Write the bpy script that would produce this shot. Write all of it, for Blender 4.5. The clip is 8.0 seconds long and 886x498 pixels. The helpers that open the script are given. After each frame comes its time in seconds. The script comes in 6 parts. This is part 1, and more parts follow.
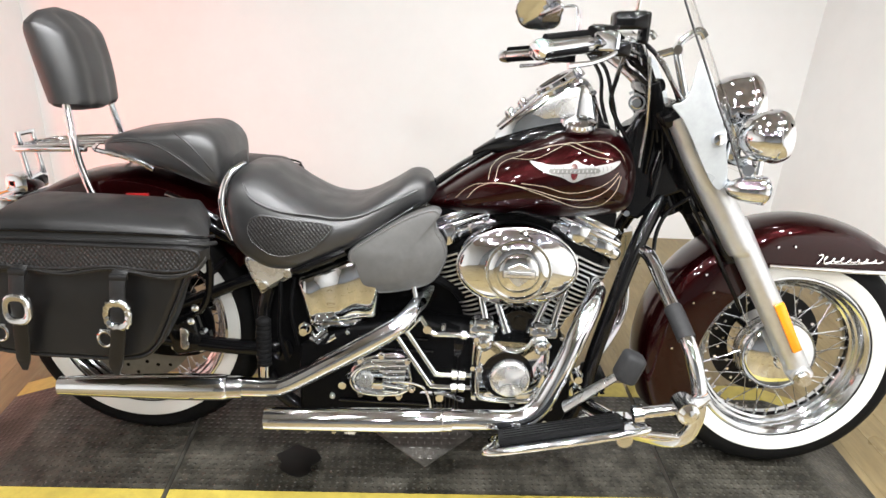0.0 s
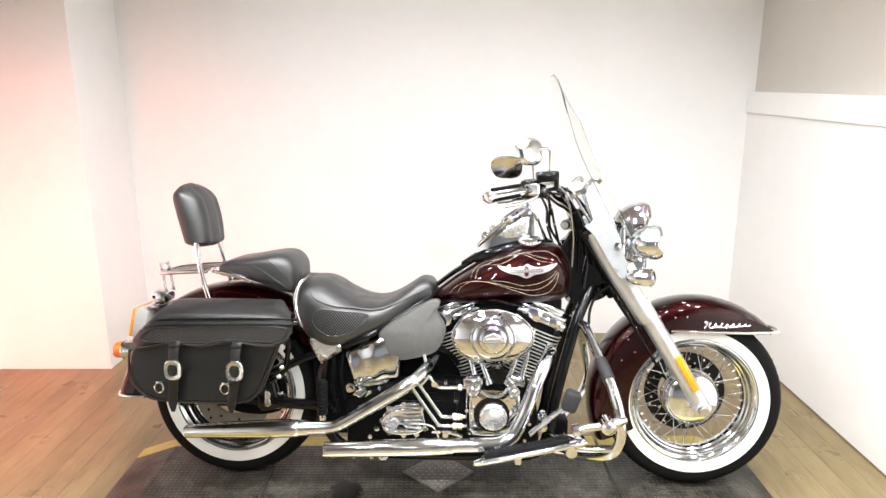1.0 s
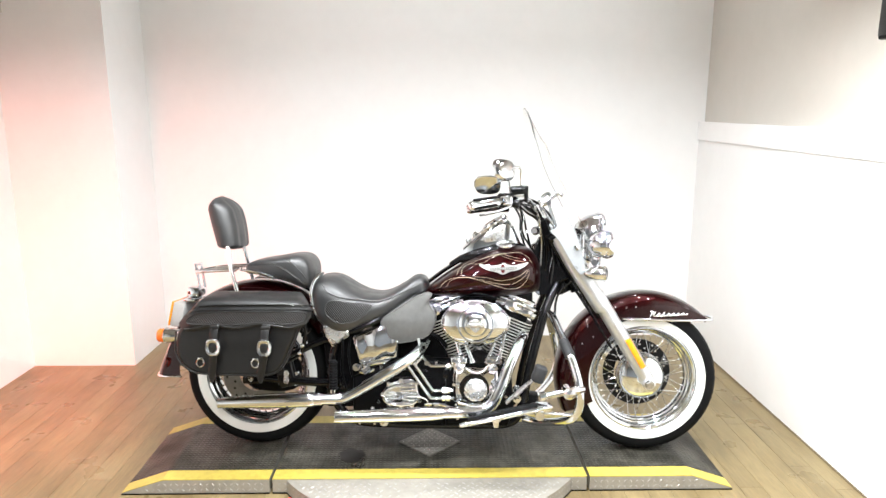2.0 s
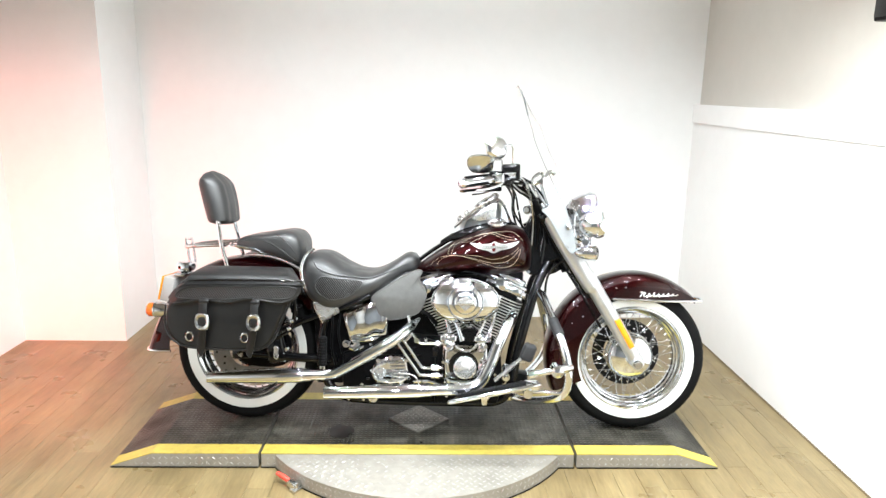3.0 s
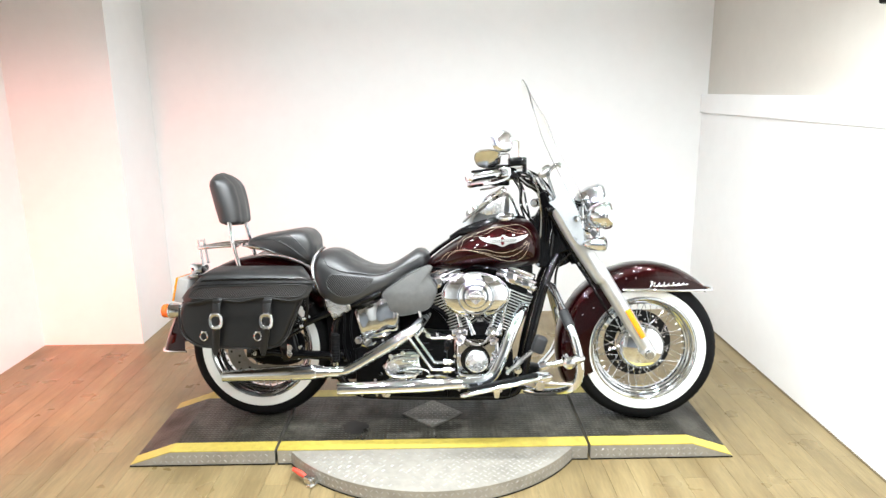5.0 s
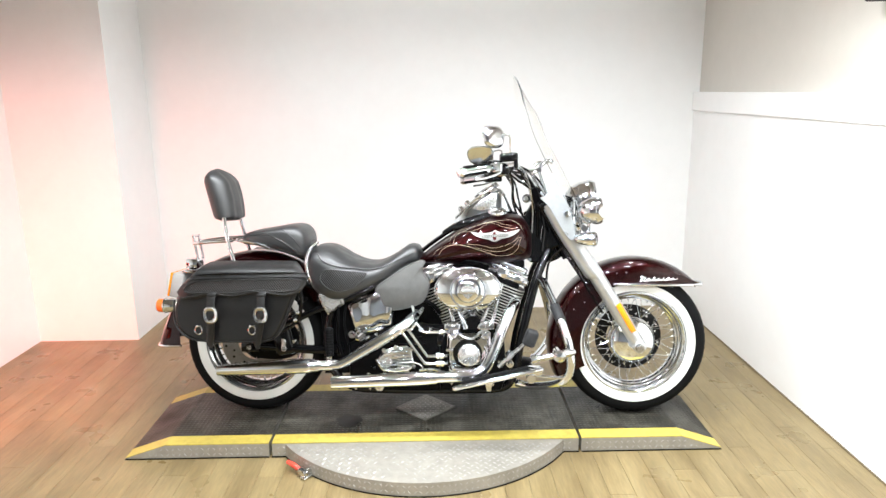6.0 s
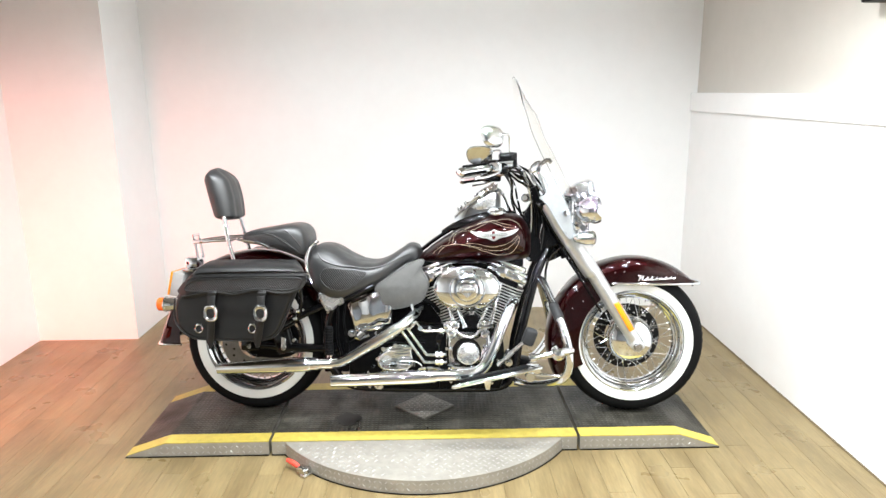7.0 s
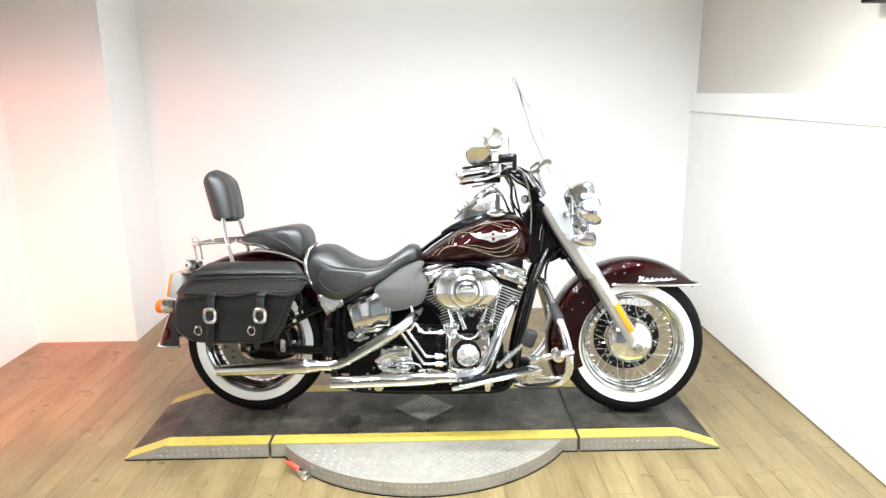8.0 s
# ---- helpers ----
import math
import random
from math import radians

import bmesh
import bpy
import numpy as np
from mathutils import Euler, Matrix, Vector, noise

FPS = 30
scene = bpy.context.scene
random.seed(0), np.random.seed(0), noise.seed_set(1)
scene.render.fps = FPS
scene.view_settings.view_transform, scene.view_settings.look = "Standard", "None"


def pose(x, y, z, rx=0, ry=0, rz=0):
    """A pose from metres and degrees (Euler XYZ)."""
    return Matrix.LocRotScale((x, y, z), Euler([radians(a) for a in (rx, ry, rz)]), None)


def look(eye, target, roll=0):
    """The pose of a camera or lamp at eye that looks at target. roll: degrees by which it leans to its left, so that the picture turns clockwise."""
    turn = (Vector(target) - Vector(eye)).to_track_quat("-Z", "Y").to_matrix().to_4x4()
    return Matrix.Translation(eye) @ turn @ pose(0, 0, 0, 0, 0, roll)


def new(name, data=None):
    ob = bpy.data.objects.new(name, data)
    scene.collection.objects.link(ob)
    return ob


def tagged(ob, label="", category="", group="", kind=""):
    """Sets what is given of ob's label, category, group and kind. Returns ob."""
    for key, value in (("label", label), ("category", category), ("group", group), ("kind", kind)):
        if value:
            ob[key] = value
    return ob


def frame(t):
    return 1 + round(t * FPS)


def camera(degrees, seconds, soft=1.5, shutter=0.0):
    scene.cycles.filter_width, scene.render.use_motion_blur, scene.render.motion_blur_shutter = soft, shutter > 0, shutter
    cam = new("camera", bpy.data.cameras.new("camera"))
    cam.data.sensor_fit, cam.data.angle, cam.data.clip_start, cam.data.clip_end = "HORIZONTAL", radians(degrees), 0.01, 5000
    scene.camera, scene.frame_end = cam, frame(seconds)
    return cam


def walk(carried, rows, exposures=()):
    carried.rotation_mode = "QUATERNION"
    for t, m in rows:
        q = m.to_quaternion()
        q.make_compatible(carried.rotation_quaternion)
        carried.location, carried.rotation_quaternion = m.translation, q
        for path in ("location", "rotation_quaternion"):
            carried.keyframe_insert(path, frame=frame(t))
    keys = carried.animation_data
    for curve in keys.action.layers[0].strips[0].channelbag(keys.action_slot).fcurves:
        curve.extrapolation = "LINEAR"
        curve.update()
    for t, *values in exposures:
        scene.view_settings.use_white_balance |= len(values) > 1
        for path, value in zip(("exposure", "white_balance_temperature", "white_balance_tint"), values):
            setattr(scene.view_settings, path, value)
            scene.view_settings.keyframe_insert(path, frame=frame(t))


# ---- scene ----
cam = camera(66.4, 8.0)
PATH = [
    (0, (-0.142, -1.551, 1.331), (-0.05, 0.264, 0.497), 3.2),
    (0.2, (-0.118, -1.700, 1.374), (0.000, 0.140, 0.597), 2.0),
    (0.5, (-0.121, -1.942, 1.447), (-0.02, -0.046, 0.819), 0.1),
    (0.7, (-0.108, -2.096, 1.486), (-0.034, -0.181, 0.915), -0.1),
    (1, (-0.063, -2.318, 1.499), (-0.067, -0.378, 1.016), -0.2),
    (1.2, (-0.043, -2.459, 1.510), (-0.044, -0.535, 0.962), -0.1),
    (1.5, (-0.029, -2.629, 1.512), (-0.055, -0.68, 1.061), 0.7),
    (1.7, (-0.065, -2.733, 1.511), (-0.133, -0.766, 1.153), 0.1),
    (2, (-0.084, -2.812, 1.519), (-0.046, -0.855, 1.11), 0.1),
    (2.2, (-0.078, -2.821, 1.508), (-0.023, -0.876, 1.046), 1.6),
    (3.3, (-0.064, -2.812, 1.484), (-0.032, -0.865, 1.031), 0.3),
    (3.5, (-0.08, -2.82, 1.474), (-0.066, -0.872, 1.021), -0.2),
    (4, (-0.087, -2.818, 1.471), (-0.077, -0.873, 1.007), -0.3),
    (4.2, (-0.073, -2.818, 1.481), (-0.062, -0.872, 1.017), -0.45),
    (5.3, (-0.049, -2.847, 1.481), (-0.036, -0.899, 1.027), -0.75),
    (5.5, (-0.049, -2.855, 1.477), (-0.037, -0.907, 1.025), -0.7),
    (6, (-0.032, -2.869, 1.469), (-0.01, -0.923, 1.01), -0.7),
    (6.5, (-0.036, -2.879, 1.469), (-0.006, -0.933, 1.008), -0.5),
    (7, (-0.038, -2.884, 1.464), (-0.01, -0.937, 1.008), -0.6),
    (7.5, (-0.033, -2.884, 1.467), (-0.001, -0.935, 1.017), -0.7),
    (8, (-0.039, -2.877, 1.469), (-0.009, -0.93, 1.013), -0.7),
]
walk(cam, [(t, look(eye, target, roll)) for t, eye, target, roll in PATH],
     [(0, -0.36, 6780, 14), (0.5, -0.2, 6780, 14), (1.2, -0.07, 6780, 14), (2.0, 0.0, 6600, 12), (3.4, 0.0, 6450, 9), (4.1, 0.0, 6450, 9), (5.4, -0.1, 6480, 10), (6.0, -0.14, 6500, 11), (7.5, -0.14, 6500, 10), (8.0, -0.06, 6450, 9)])

# ---- light ----
world = bpy.data.worlds.new("room_world")
world.use_nodes = True
world.node_tree.nodes["Background"].inputs[0].default_value = (0.9, 0.93, 1.0, 1)
world.node_tree.nodes["Background"].inputs[1].default_value = 0.05
scene.world = world

CEIL, HANG = 2.75, 2.08
SPOTS = [(x + 0.25 * (k % 2), y) for k, y in enumerate((-0.45, -1.15, -1.9, -2.9)) for x in (-0.98, -0.32, 0.34, 1.0)]
WASH = [(-1.05, 0.62), (-0.35, 0.72), (0.35, 0.72), (1.05, 0.72)]
for px, py in SPOTS + WASH:
    lamp = bpy.data.lights.new("downlight", "AREA")
    lamp.shape, lamp.size = "DISK", 0.085
    lamp.spread = radians(172) if (px, py) in SPOTS else radians(180)
    lamp.energy, lamp.color = 18.3 if (px, py) in SPOTS else 6.0, (0.91, 0.97, 1.0)
    ob = new("downlight", lamp)
    ob.matrix_world = pose(px, py, HANG - 0.006 if (px, py) in SPOTS else CEIL - 0.036)
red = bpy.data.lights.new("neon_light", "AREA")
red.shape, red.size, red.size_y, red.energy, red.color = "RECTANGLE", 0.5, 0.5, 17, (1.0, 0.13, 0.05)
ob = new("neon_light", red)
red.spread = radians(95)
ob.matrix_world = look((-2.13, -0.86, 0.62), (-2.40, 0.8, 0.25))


# ---- materials ----
def node(nt, kind, **inputs):
    n = nt.nodes.new(kind)
    for k, v in inputs.items():
        n.inputs[k.replace("_", " ")].default_value = v
    return n


def material(name, colour, rough=0.5, metal=0.0, coat=0.0, grain=0.0, scale=40.0, bump=0.0, stain=None, stain_scale=3.0, stain_amount=0.5, stain_stretch=(1, 1, 1), rough_var=0.0, vary=0.0, spec=0.5, coords="Object", stretch=(1, 1, 1)):
    """Colour with fine grain, large stains, uneven gloss and a noise relief."""
    m = bpy.data.materials.new(name)
    m.use_nodes = True
    nt = m.node_tree
    b = nt.nodes["Principled BSDF"]
    b.inputs["Base Color"].default_value = (*colour, 1)
    b.inputs["Roughness"].default_value = rough
    b.inputs["Metallic"].default_value = metal
    b.inputs["Coat Weight"].default_value = coat
    b.inputs["Coat Roughness"].default_value = 0.03
    b.inputs["Specular IOR Level"].default_value = spec
    co = nt.nodes.new("ShaderNodeTexCoord")
    mp = nt.nodes.new("ShaderNodeMapping")
    mp.inputs["Scale"].default_value = stretch
    place = nt.nodes.new("ShaderNodeNewGeometry").outputs["Position"] if coords == "World" else co.outputs[coords]
    nt.links.new(place, mp.inputs["Vector"])
    fine = node(nt, "ShaderNodeTexNoise", Scale=scale, Detail=6.0, Roughness=0.65)
    nt.links.new(mp.outputs[0], fine.inputs["Vector"])
    last = None
    if grain > 0 or stain:
        base = nt.nodes.new("ShaderNodeRGB")
        base.outputs[0].default_value = (*colour, 1)
        last = base.outputs[0]
        if stain:
            big = node(nt, "ShaderNodeTexNoise", Scale=stain_scale, Detail=5.0, Roughness=0.6)
            mp2 = nt.nodes.new("ShaderNodeMapping")
            mp2.inputs["Scale"].default_value = stain_stretch
            nt.links.new(place, mp2.inputs["Vector"])
            nt.links.new(mp2.outputs[0], big.inputs["Vector"])
            ramp = nt.nodes.new("ShaderNodeValToRGB")
            ramp.color_ramp.elements[0].position, ramp.color_ramp.elements[1].position = 0.4, 0.68
            ramp.color_ramp.elements[1].color = (stain_amount,) * 3 + (1,)
            nt.links.new(big.outputs["Fac"], ramp.inputs[0])
            mix = nt.nodes.new("ShaderNodeMix")
            mix.data_type = "RGBA"
            mix.inputs["B"].default_value = (*stain, 1)
            nt.links.new(ramp.outputs[0], mix.inputs["Factor"])
            nt.links.new(last, mix.inputs["A"])
            last = mix.outputs["Result"]
        hsv = nt.nodes.new("ShaderNodeHueSaturation")
        val = node(nt, "ShaderNodeMapRange")
        val.inputs["From Min"].default_value, val.inputs["From Max"].default_value = 0.3, 0.7
        val.inputs["To Min"].default_value, val.inputs["To Max"].default_value = 1 - grain, 1 + grain
        nt.links.new(fine.outputs["Fac"], val.inputs["Value"])
        out = val.outputs[0]
        if vary:
            info = nt.nodes.new("ShaderNodeObjectInfo")
            var = node(nt, "ShaderNodeMapRange")
            var.inputs["To Min"].default_value, var.inputs["To Max"].default_value = 1 - vary, 1 + vary
            nt.links.new(info.outputs["Random"], var.inputs["Value"])
            mul = nt.nodes.new("ShaderNodeMath")
            mul.operation = "MULTIPLY"
            nt.links.new(out, mul.inputs[0])
            nt.links.new(var.outputs[0], mul.inputs[1])
            out = mul.outputs[0]
        nt.links.new(out, hsv.inputs["Value"])
        nt.links.new(last, hsv.inputs["Color"])
        nt.links.new(hsv.outputs[0], b.inputs["Base Color"])
    if rough_var:
        rv = node(nt, "ShaderNodeMapRange")
        rv.inputs["From Min"].default_value, rv.inputs["From Max"].default_value = 0.3, 0.7
        rv.inputs["To Min"].default_value, rv.inputs["To Max"].default_value = max(0, rough - rough_var), rough + rough_var
        slow = node(nt, "ShaderNodeTexNoise", Scale=scale * 0.25, Detail=3.0)
        nt.links.new(place, slow.inputs["Vector"])
        nt.links.new(slow.outputs["Fac"], rv.inputs["Value"])
        nt.links.new(rv.outputs[0], b.inputs["Roughness"])
    if bump:
        bp = node(nt, "ShaderNodeBump", Strength=bump, Distance=0.002)
        nt.links.new(fine.outputs["Fac"], bp.inputs["Height"])
        nt.links.new(bp.outputs[0], b.inputs["Normal"])
    return m


def relief(m, pattern, scale, strength, distance=0.003, rotate=(0, 0, 0)):
    """A repeated relief on a material: 'weave' (basket), 'tread' (checker plate bars) or 'cells' (leather)."""
    nt = m.node_tree
    b = nt.nodes["Principled BSDF"]
    co = nt.nodes.new("ShaderNodeTexCoord")
    mp = nt.nodes.new("ShaderNodeMapping")
    mp.inputs["Rotation"].default_value = [radians(a) for a in rotate]
    nt.links.new(co.outputs["Object"], mp.inputs["Vector"])
    if pattern == "cells":
        tex = node(nt, "ShaderNodeTexVoronoi", Scale=scale)
        tex.feature = "DISTANCE_TO_EDGE"
        height = tex.outputs["Distance"]
        nt.links.new(mp.outputs[0], tex.inputs["Vector"])
    else:
        sep = nt.nodes.new("ShaderNodeSeparateXYZ")
        nt.links.new(mp.outputs[0], sep.inputs[0])
        waves = []
        for axis, k in ((0, scale), (2 if pattern == "weave" else 1, scale * (0.8 if pattern == "weave" else 1.0))):
            mu = nt.nodes.new("ShaderNodeMath")
            mu.operation = "MULTIPLY"
            mu.inputs[1].default_value = k
            nt.links.new(sep.outputs[axis], mu.inputs[0])
            si = nt.nodes.new("ShaderNodeMath")
            si.operation = "SINE"
            nt.links.new(mu.outputs[0], si.inputs[0])
            waves.append(si.outputs[0])
        pr = nt.nodes.new("ShaderNodeMath")
        pr.operation = "MULTIPLY"
        nt.links.new(waves[0], pr.inputs[0])
        nt.links.new(waves[1], pr.inputs[1])
        height = pr.outputs[0]
        if pattern == "tread":
            mx = nt.nodes.new("ShaderNodeMath")
            mx.operation = "SMOOTH_MAX"
            mx.inputs[1].default_value, mx.inputs[2].default_value = 0.35, 0.2
            nt.links.new(height, mx.inputs[0])
            height = mx.outputs[0]
    bp = node(nt, "ShaderNodeBump", Strength=strength, Distance=distance)
    nt.links.new(height, bp.inputs["Height"])
    old = b.inputs["Normal"].links
    if old:
        nt.links.new(old[0].from_socket, bp.inputs["Normal"])
    nt.links.new(bp.outputs[0], b.inputs["Normal"])
    return m


WALL = material("white_wall_paint", (0.81, 0.805, 0.795), 0.55, grain=0.015, scale=9, bump=0.06, stain=(0.74, 0.72, 0.69), stain_scale=1.1, stain_amount=0.35)
# the weaker light high on the side wall is put into this beige
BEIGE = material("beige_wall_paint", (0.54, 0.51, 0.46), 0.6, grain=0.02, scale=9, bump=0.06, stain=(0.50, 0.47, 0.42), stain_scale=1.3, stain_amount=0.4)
CREAM = material("cream_plastic", (0.66, 0.60, 0.53), 0.45, grain=0.03, scale=30)
DIM = material("grey_wall_paint", (0.29, 0.305, 0.325), 0.7, grain=0.05, scale=6)
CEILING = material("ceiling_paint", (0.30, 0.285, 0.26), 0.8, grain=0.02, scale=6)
WOOD = material("oak_laminate", (0.215, 0.162, 0.078), 0.33, spec=0.38, grain=0.17, scale=20, stretch=(5, 0.5, 1), bump=0.05, stain=(0.125, 0.085, 0.036), stain_scale=2.4, stain_stretch=(4.5, 0.8, 1), stain_amount=0.75, rough_var=0.08, vary=0.09, coords="World")
GAP = material("plank_joint", (0.16, 0.122, 0.075), 0.8)
DECK = material("worn_dark_deck", (0.0185, 0.0172, 0.0130), 0.42, spec=0.26, grain=0.6, scale=30, stain=(0.076, 0.070, 0.057), stain_scale=6.5, stain_amount=0.85, rough_var=0.15, bump=0.1)
relief(DECK, "tread", 250, 0.9, 0.005, (0, 0, 45))
STEEL = material("checker_plate_steel", (0.335, 0.312, 0.272), 0.46, metal=0.4, grain=0.12, scale=28, stain=(0.235, 0.22, 0.19), stain_scale=5, stain_amount=0.5, rough_var=0.06)
DIAMOND = material("dark_checker_steel", (0.16, 0.15, 0.135), 0.4, metal=0.5, grain=0.3, scale=40, stain=(0.27, 0.25, 0.22), stain_scale=8, stain_amount=0.6)
relief(DIAMOND, "tread", 200, 0.8, 0.004, (0, 0, 45))
TREAD = material("tread_bar_steel", (0.41, 0.40, 0.375), 0.42, metal=0.85, grain=0.1, scale=60)
YELLOW = material("yellow_safety_paint", (0.45, 0.36, 0.07), 0.45, grain=0.16, scale=35, stain=(0.42, 0.33, 0.06), stain_scale=9, stain_amount=0.6, bump=0.15)
CHROME = material("chrome", (0.785, 0.82, 0.86), 0.045, metal=1.0, rough_var=0.025, scale=14)
SATIN = material("satin_aluminium", (0.66, 0.66, 0.65), 0.24, metal=1.0, grain=0.06, scale=50, rough_var=0.06)
POLISHED = material("polished_alloy", (0.70, 0.715, 0.73), 0.14, metal=1.0, rough_var=0.05, scale=30)
PAINT = material("burgundy_metallic_paint", (0.0155, 0.0009, 0.0013), 0.30, metal=0.7, coat=0.72, grain=0.12, scale=900, spec=0.05)
FINEDGE = material("machined_fin_edge", (0.62, 0.62, 0.60), 0.34, metal=0.85, grain=0.1, scale=80)
BRUSHED = material("brushed_cover_alloy", (0.74, 0.74, 0.73), 0.27, metal=0.92, grain=0.05, scale=70, rough_var=0.05)
FORKM = material("satin_fork_alloy", (0.60, 0.61, 0.62), 0.34, metal=0.85, grain=0.05, scale=60, rough_var=0.06)
RIM = material("rim_chrome", (0.62, 0.64, 0.66), 0.10, metal=1.0, rough_var=0.04, scale=30)
BLACK = material("black_gloss_enamel", (0.003, 0.003, 0.0033), 0.12, spec=0.28, grain=0.1, scale=30)
BLACKM = material("black_crinkle_coat", (0.0022, 0.0022, 0.0024), 0.45, spec=0.05, grain=0.2, scale=220, bump=0.3)
RUBBER = material("tyre_rubber", (0.0042, 0.0042, 0.0044), 0.65, spec=0.1, grain=0.25, scale=60, bump=0.15)
GREYRUB = material("worn_grey_rubber", (0.019, 0.0192, 0.02), 0.6, spec=0.25, grain=0.2, scale=50, bump=0.2)
WHITE = material("whitewall_rubber", (0.63, 0.63, 0.60), 0.42, grain=0.02, scale=20, stain=(0.58, 0.57, 0.53), stain_scale=6, stain_amount=0.3)
LEATHER = material("black_leather", (0.0050, 0.0050, 0.0052), 0.40, spec=0.42, grain=0.2, scale=50, stain=(0.0105, 0.010, 0.0096), stain_scale=4, stain_amount=0.6, rough_var=0.10, bump=0.12)
relief(LEATHER, "cells", 330, 0.10, 0.001)
VINYL = material("black_seat_vinyl", (0.0108, 0.0110, 0.0115), 0.40, spec=0.9, grain=0.15, scale=70, rough_var=0.08, bump=0.06)
relief(VINYL, "cells", 480, 0.08, 0.001)
WEAVE = material("basket_weave_leather", (0.012, 0.0118, 0.0118), 0.38, spec=0.42, grain=0.2, scale=70, rough_var=0.08)
relief(WEAVE, "weave", 680, 0.45, 0.003)
GREYL = material("grey_worn_leather", (0.074, 0.073, 0.071), 0.44, spec=0.45, grain=0.10, scale=45, stain=(0.095, 0.093, 0.089), stain_scale=9, stain_amount=0.6, bump=0.07)
STITCH = material("grey_thread", (0.045, 0.043, 0.041), 0.7)
TAN = material("pale_gold_pinstripe", (0.40, 0.33, 0.25), 0.35, coat=0.5)
# colour of the red reflections on the tank badge
SILVERP = material("silver_badge_paint", (0.27, 0.267, 0.26), 0.42, metal=0.6)
REDP = material("red_enamel", (0.07, 0.008, 0.010), 0.2, coat=0.8)
AMBER = material("amber_reflector", (0.78, 0.25, 0.008), 0.18, coat=0.6, grain=0.08, scale=300)
REDLENS = material("red_lens", (0.66, 0.07, 0.015), 0.12, coat=0.8)
ORANGE = material("orange_lens", (0.78, 0.13, 0.008), 0.16, coat=0.7, grain=0.05, scale=300)
REDDARK = material("dark_red_reflector", (0.22, 0.008, 0.008), 0.2, coat=0.6, grain=0.06, scale=300)
OIL = material("oil_soaked_deck", (0.0055, 0.005, 0.0045), 0.4, spec=0.3, grain=0.4, scale=30, rough_var=0.1)
REDPLASTIC = material("red_plastic", (0.62, 0.06, 0.035), 0.4, grain=0.05)
DISC = material("brake_disc_steel", (0.012, 0.012, 0.013), 0.35, metal=0.8, grain=0.1, scale=60)
DISCR = material("worn_disc_steel", (0.13, 0.128, 0.12), 0.45, metal=0.6, grain=0.15, scale=60)
EDGEM = material("grey_sheet_edge", (0.07, 0.07, 0.075), 0.4)
CLOUDY = material("cloudy_grey_plate", (0.33, 0.345, 0.35), 0.36, metal=0.35, grain=0.1, scale=30, rough_var=0.1)
HOLE = material("dark_hole", (0.002, 0.002, 0.002), 0.7, spec=0.05)
PLATE = material("plate_back_metal", (0.30, 0.29, 0.275), 0.5, metal=0.0, grain=0.06, scale=30)
LIT = bpy.data.materials.new("lit_diffuser")
LIT.use_nodes = True
LIT.node_tree.nodes["Principled BSDF"].inputs["Emission Color"].default_value = (1.0, 0.965, 0.92, 1)
LIT.node_tree.nodes["Principled BSDF"].inputs["Emission Strength"].default_value = 6.0
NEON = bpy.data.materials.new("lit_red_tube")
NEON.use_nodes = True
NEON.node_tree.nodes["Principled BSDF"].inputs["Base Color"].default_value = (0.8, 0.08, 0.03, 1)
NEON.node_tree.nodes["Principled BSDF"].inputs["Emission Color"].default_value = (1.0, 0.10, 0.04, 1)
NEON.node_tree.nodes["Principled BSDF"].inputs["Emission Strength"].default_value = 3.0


def glass(name, colour, rough=0.0, ior=1.45, alpha_mix=0.0):
    m = bpy.data.materials.new(name)
    m.use_nodes = True
    nt = m.node_tree
    b = nt.nodes["Principled BSDF"]
    b.inputs["Base Color"].default_value = (*colour, 1)
    b.inputs["Roughness"].default_value = rough
    b.inputs["Transmission Weight"].default_value = 1.0
    b.inputs["IOR"].default_value = ior
    return m


CLEAR = glass("clear_polycarbonate", (0.99, 0.985, 0.97), 0.005, 1.06)
LENS = glass("lamp_glass", (0.97, 0.97, 0.97), 0.02, 1.3)


# ---- geometry helpers: a shape is (vertices, faces) ----
def spline(pts, n, closed=False):
    """n points of a Catmull-Rom curve through pts."""
    pts = [np.array(p, float) for p in pts]
    k = len(pts)
    spans = k if closed else k - 1
    out = []
    for i in range(n):
        u = i * spans / (n if closed else n - 1)
        s = min(int(u), spans - 1)
        f = u - s
        if closed:
            a, b, c, d = (pts[(s + j) % k] for j in (-1, 0, 1, 2))
        else:
            b, c = pts[s], pts[s + 1]
            a = pts[s - 1] if s else 2 * b - c
            d = pts[s + 2] if s + 2 < k else 2 * c - b
        out.append(0.5 * (2 * b + (c - a) * f + (2 * a - 5 * b + 4 * c - d) * f * f + (3 * b - a - 3 * c + d) * f ** 3))
    return out


def join(*shapes):
    v, f = [], []
    for sv, sf in shapes:
        o = len(v)
        v += [tuple(p) for p in sv]
        f += [tuple(i + o for i in q) for q in sf]
    return v, f


def moved(shape, m):
    return [tuple(m @ Vector(p)) for p in shape[0]], shape[1]


def loft(rings, wrap=True, cap=True, loop=False):
    n = len(rings[0])
    v = [tuple(p) for r in rings for p in r]
    f = []
    last = len(rings) if loop else len(rings) - 1
    for i in range(last):
        j = (i + 1) % len(rings)
        for k in range(n if wrap else n - 1):
            l = (k + 1) % n
            f.append((i * n + k, i * n + l, j * n + l, j * n + k))
    if cap and wrap and not loop:
        f.append(tuple(reversed(range(n))))
        f.append(tuple((len(rings) - 1) * n + k for k in range(n)))
    return v, f


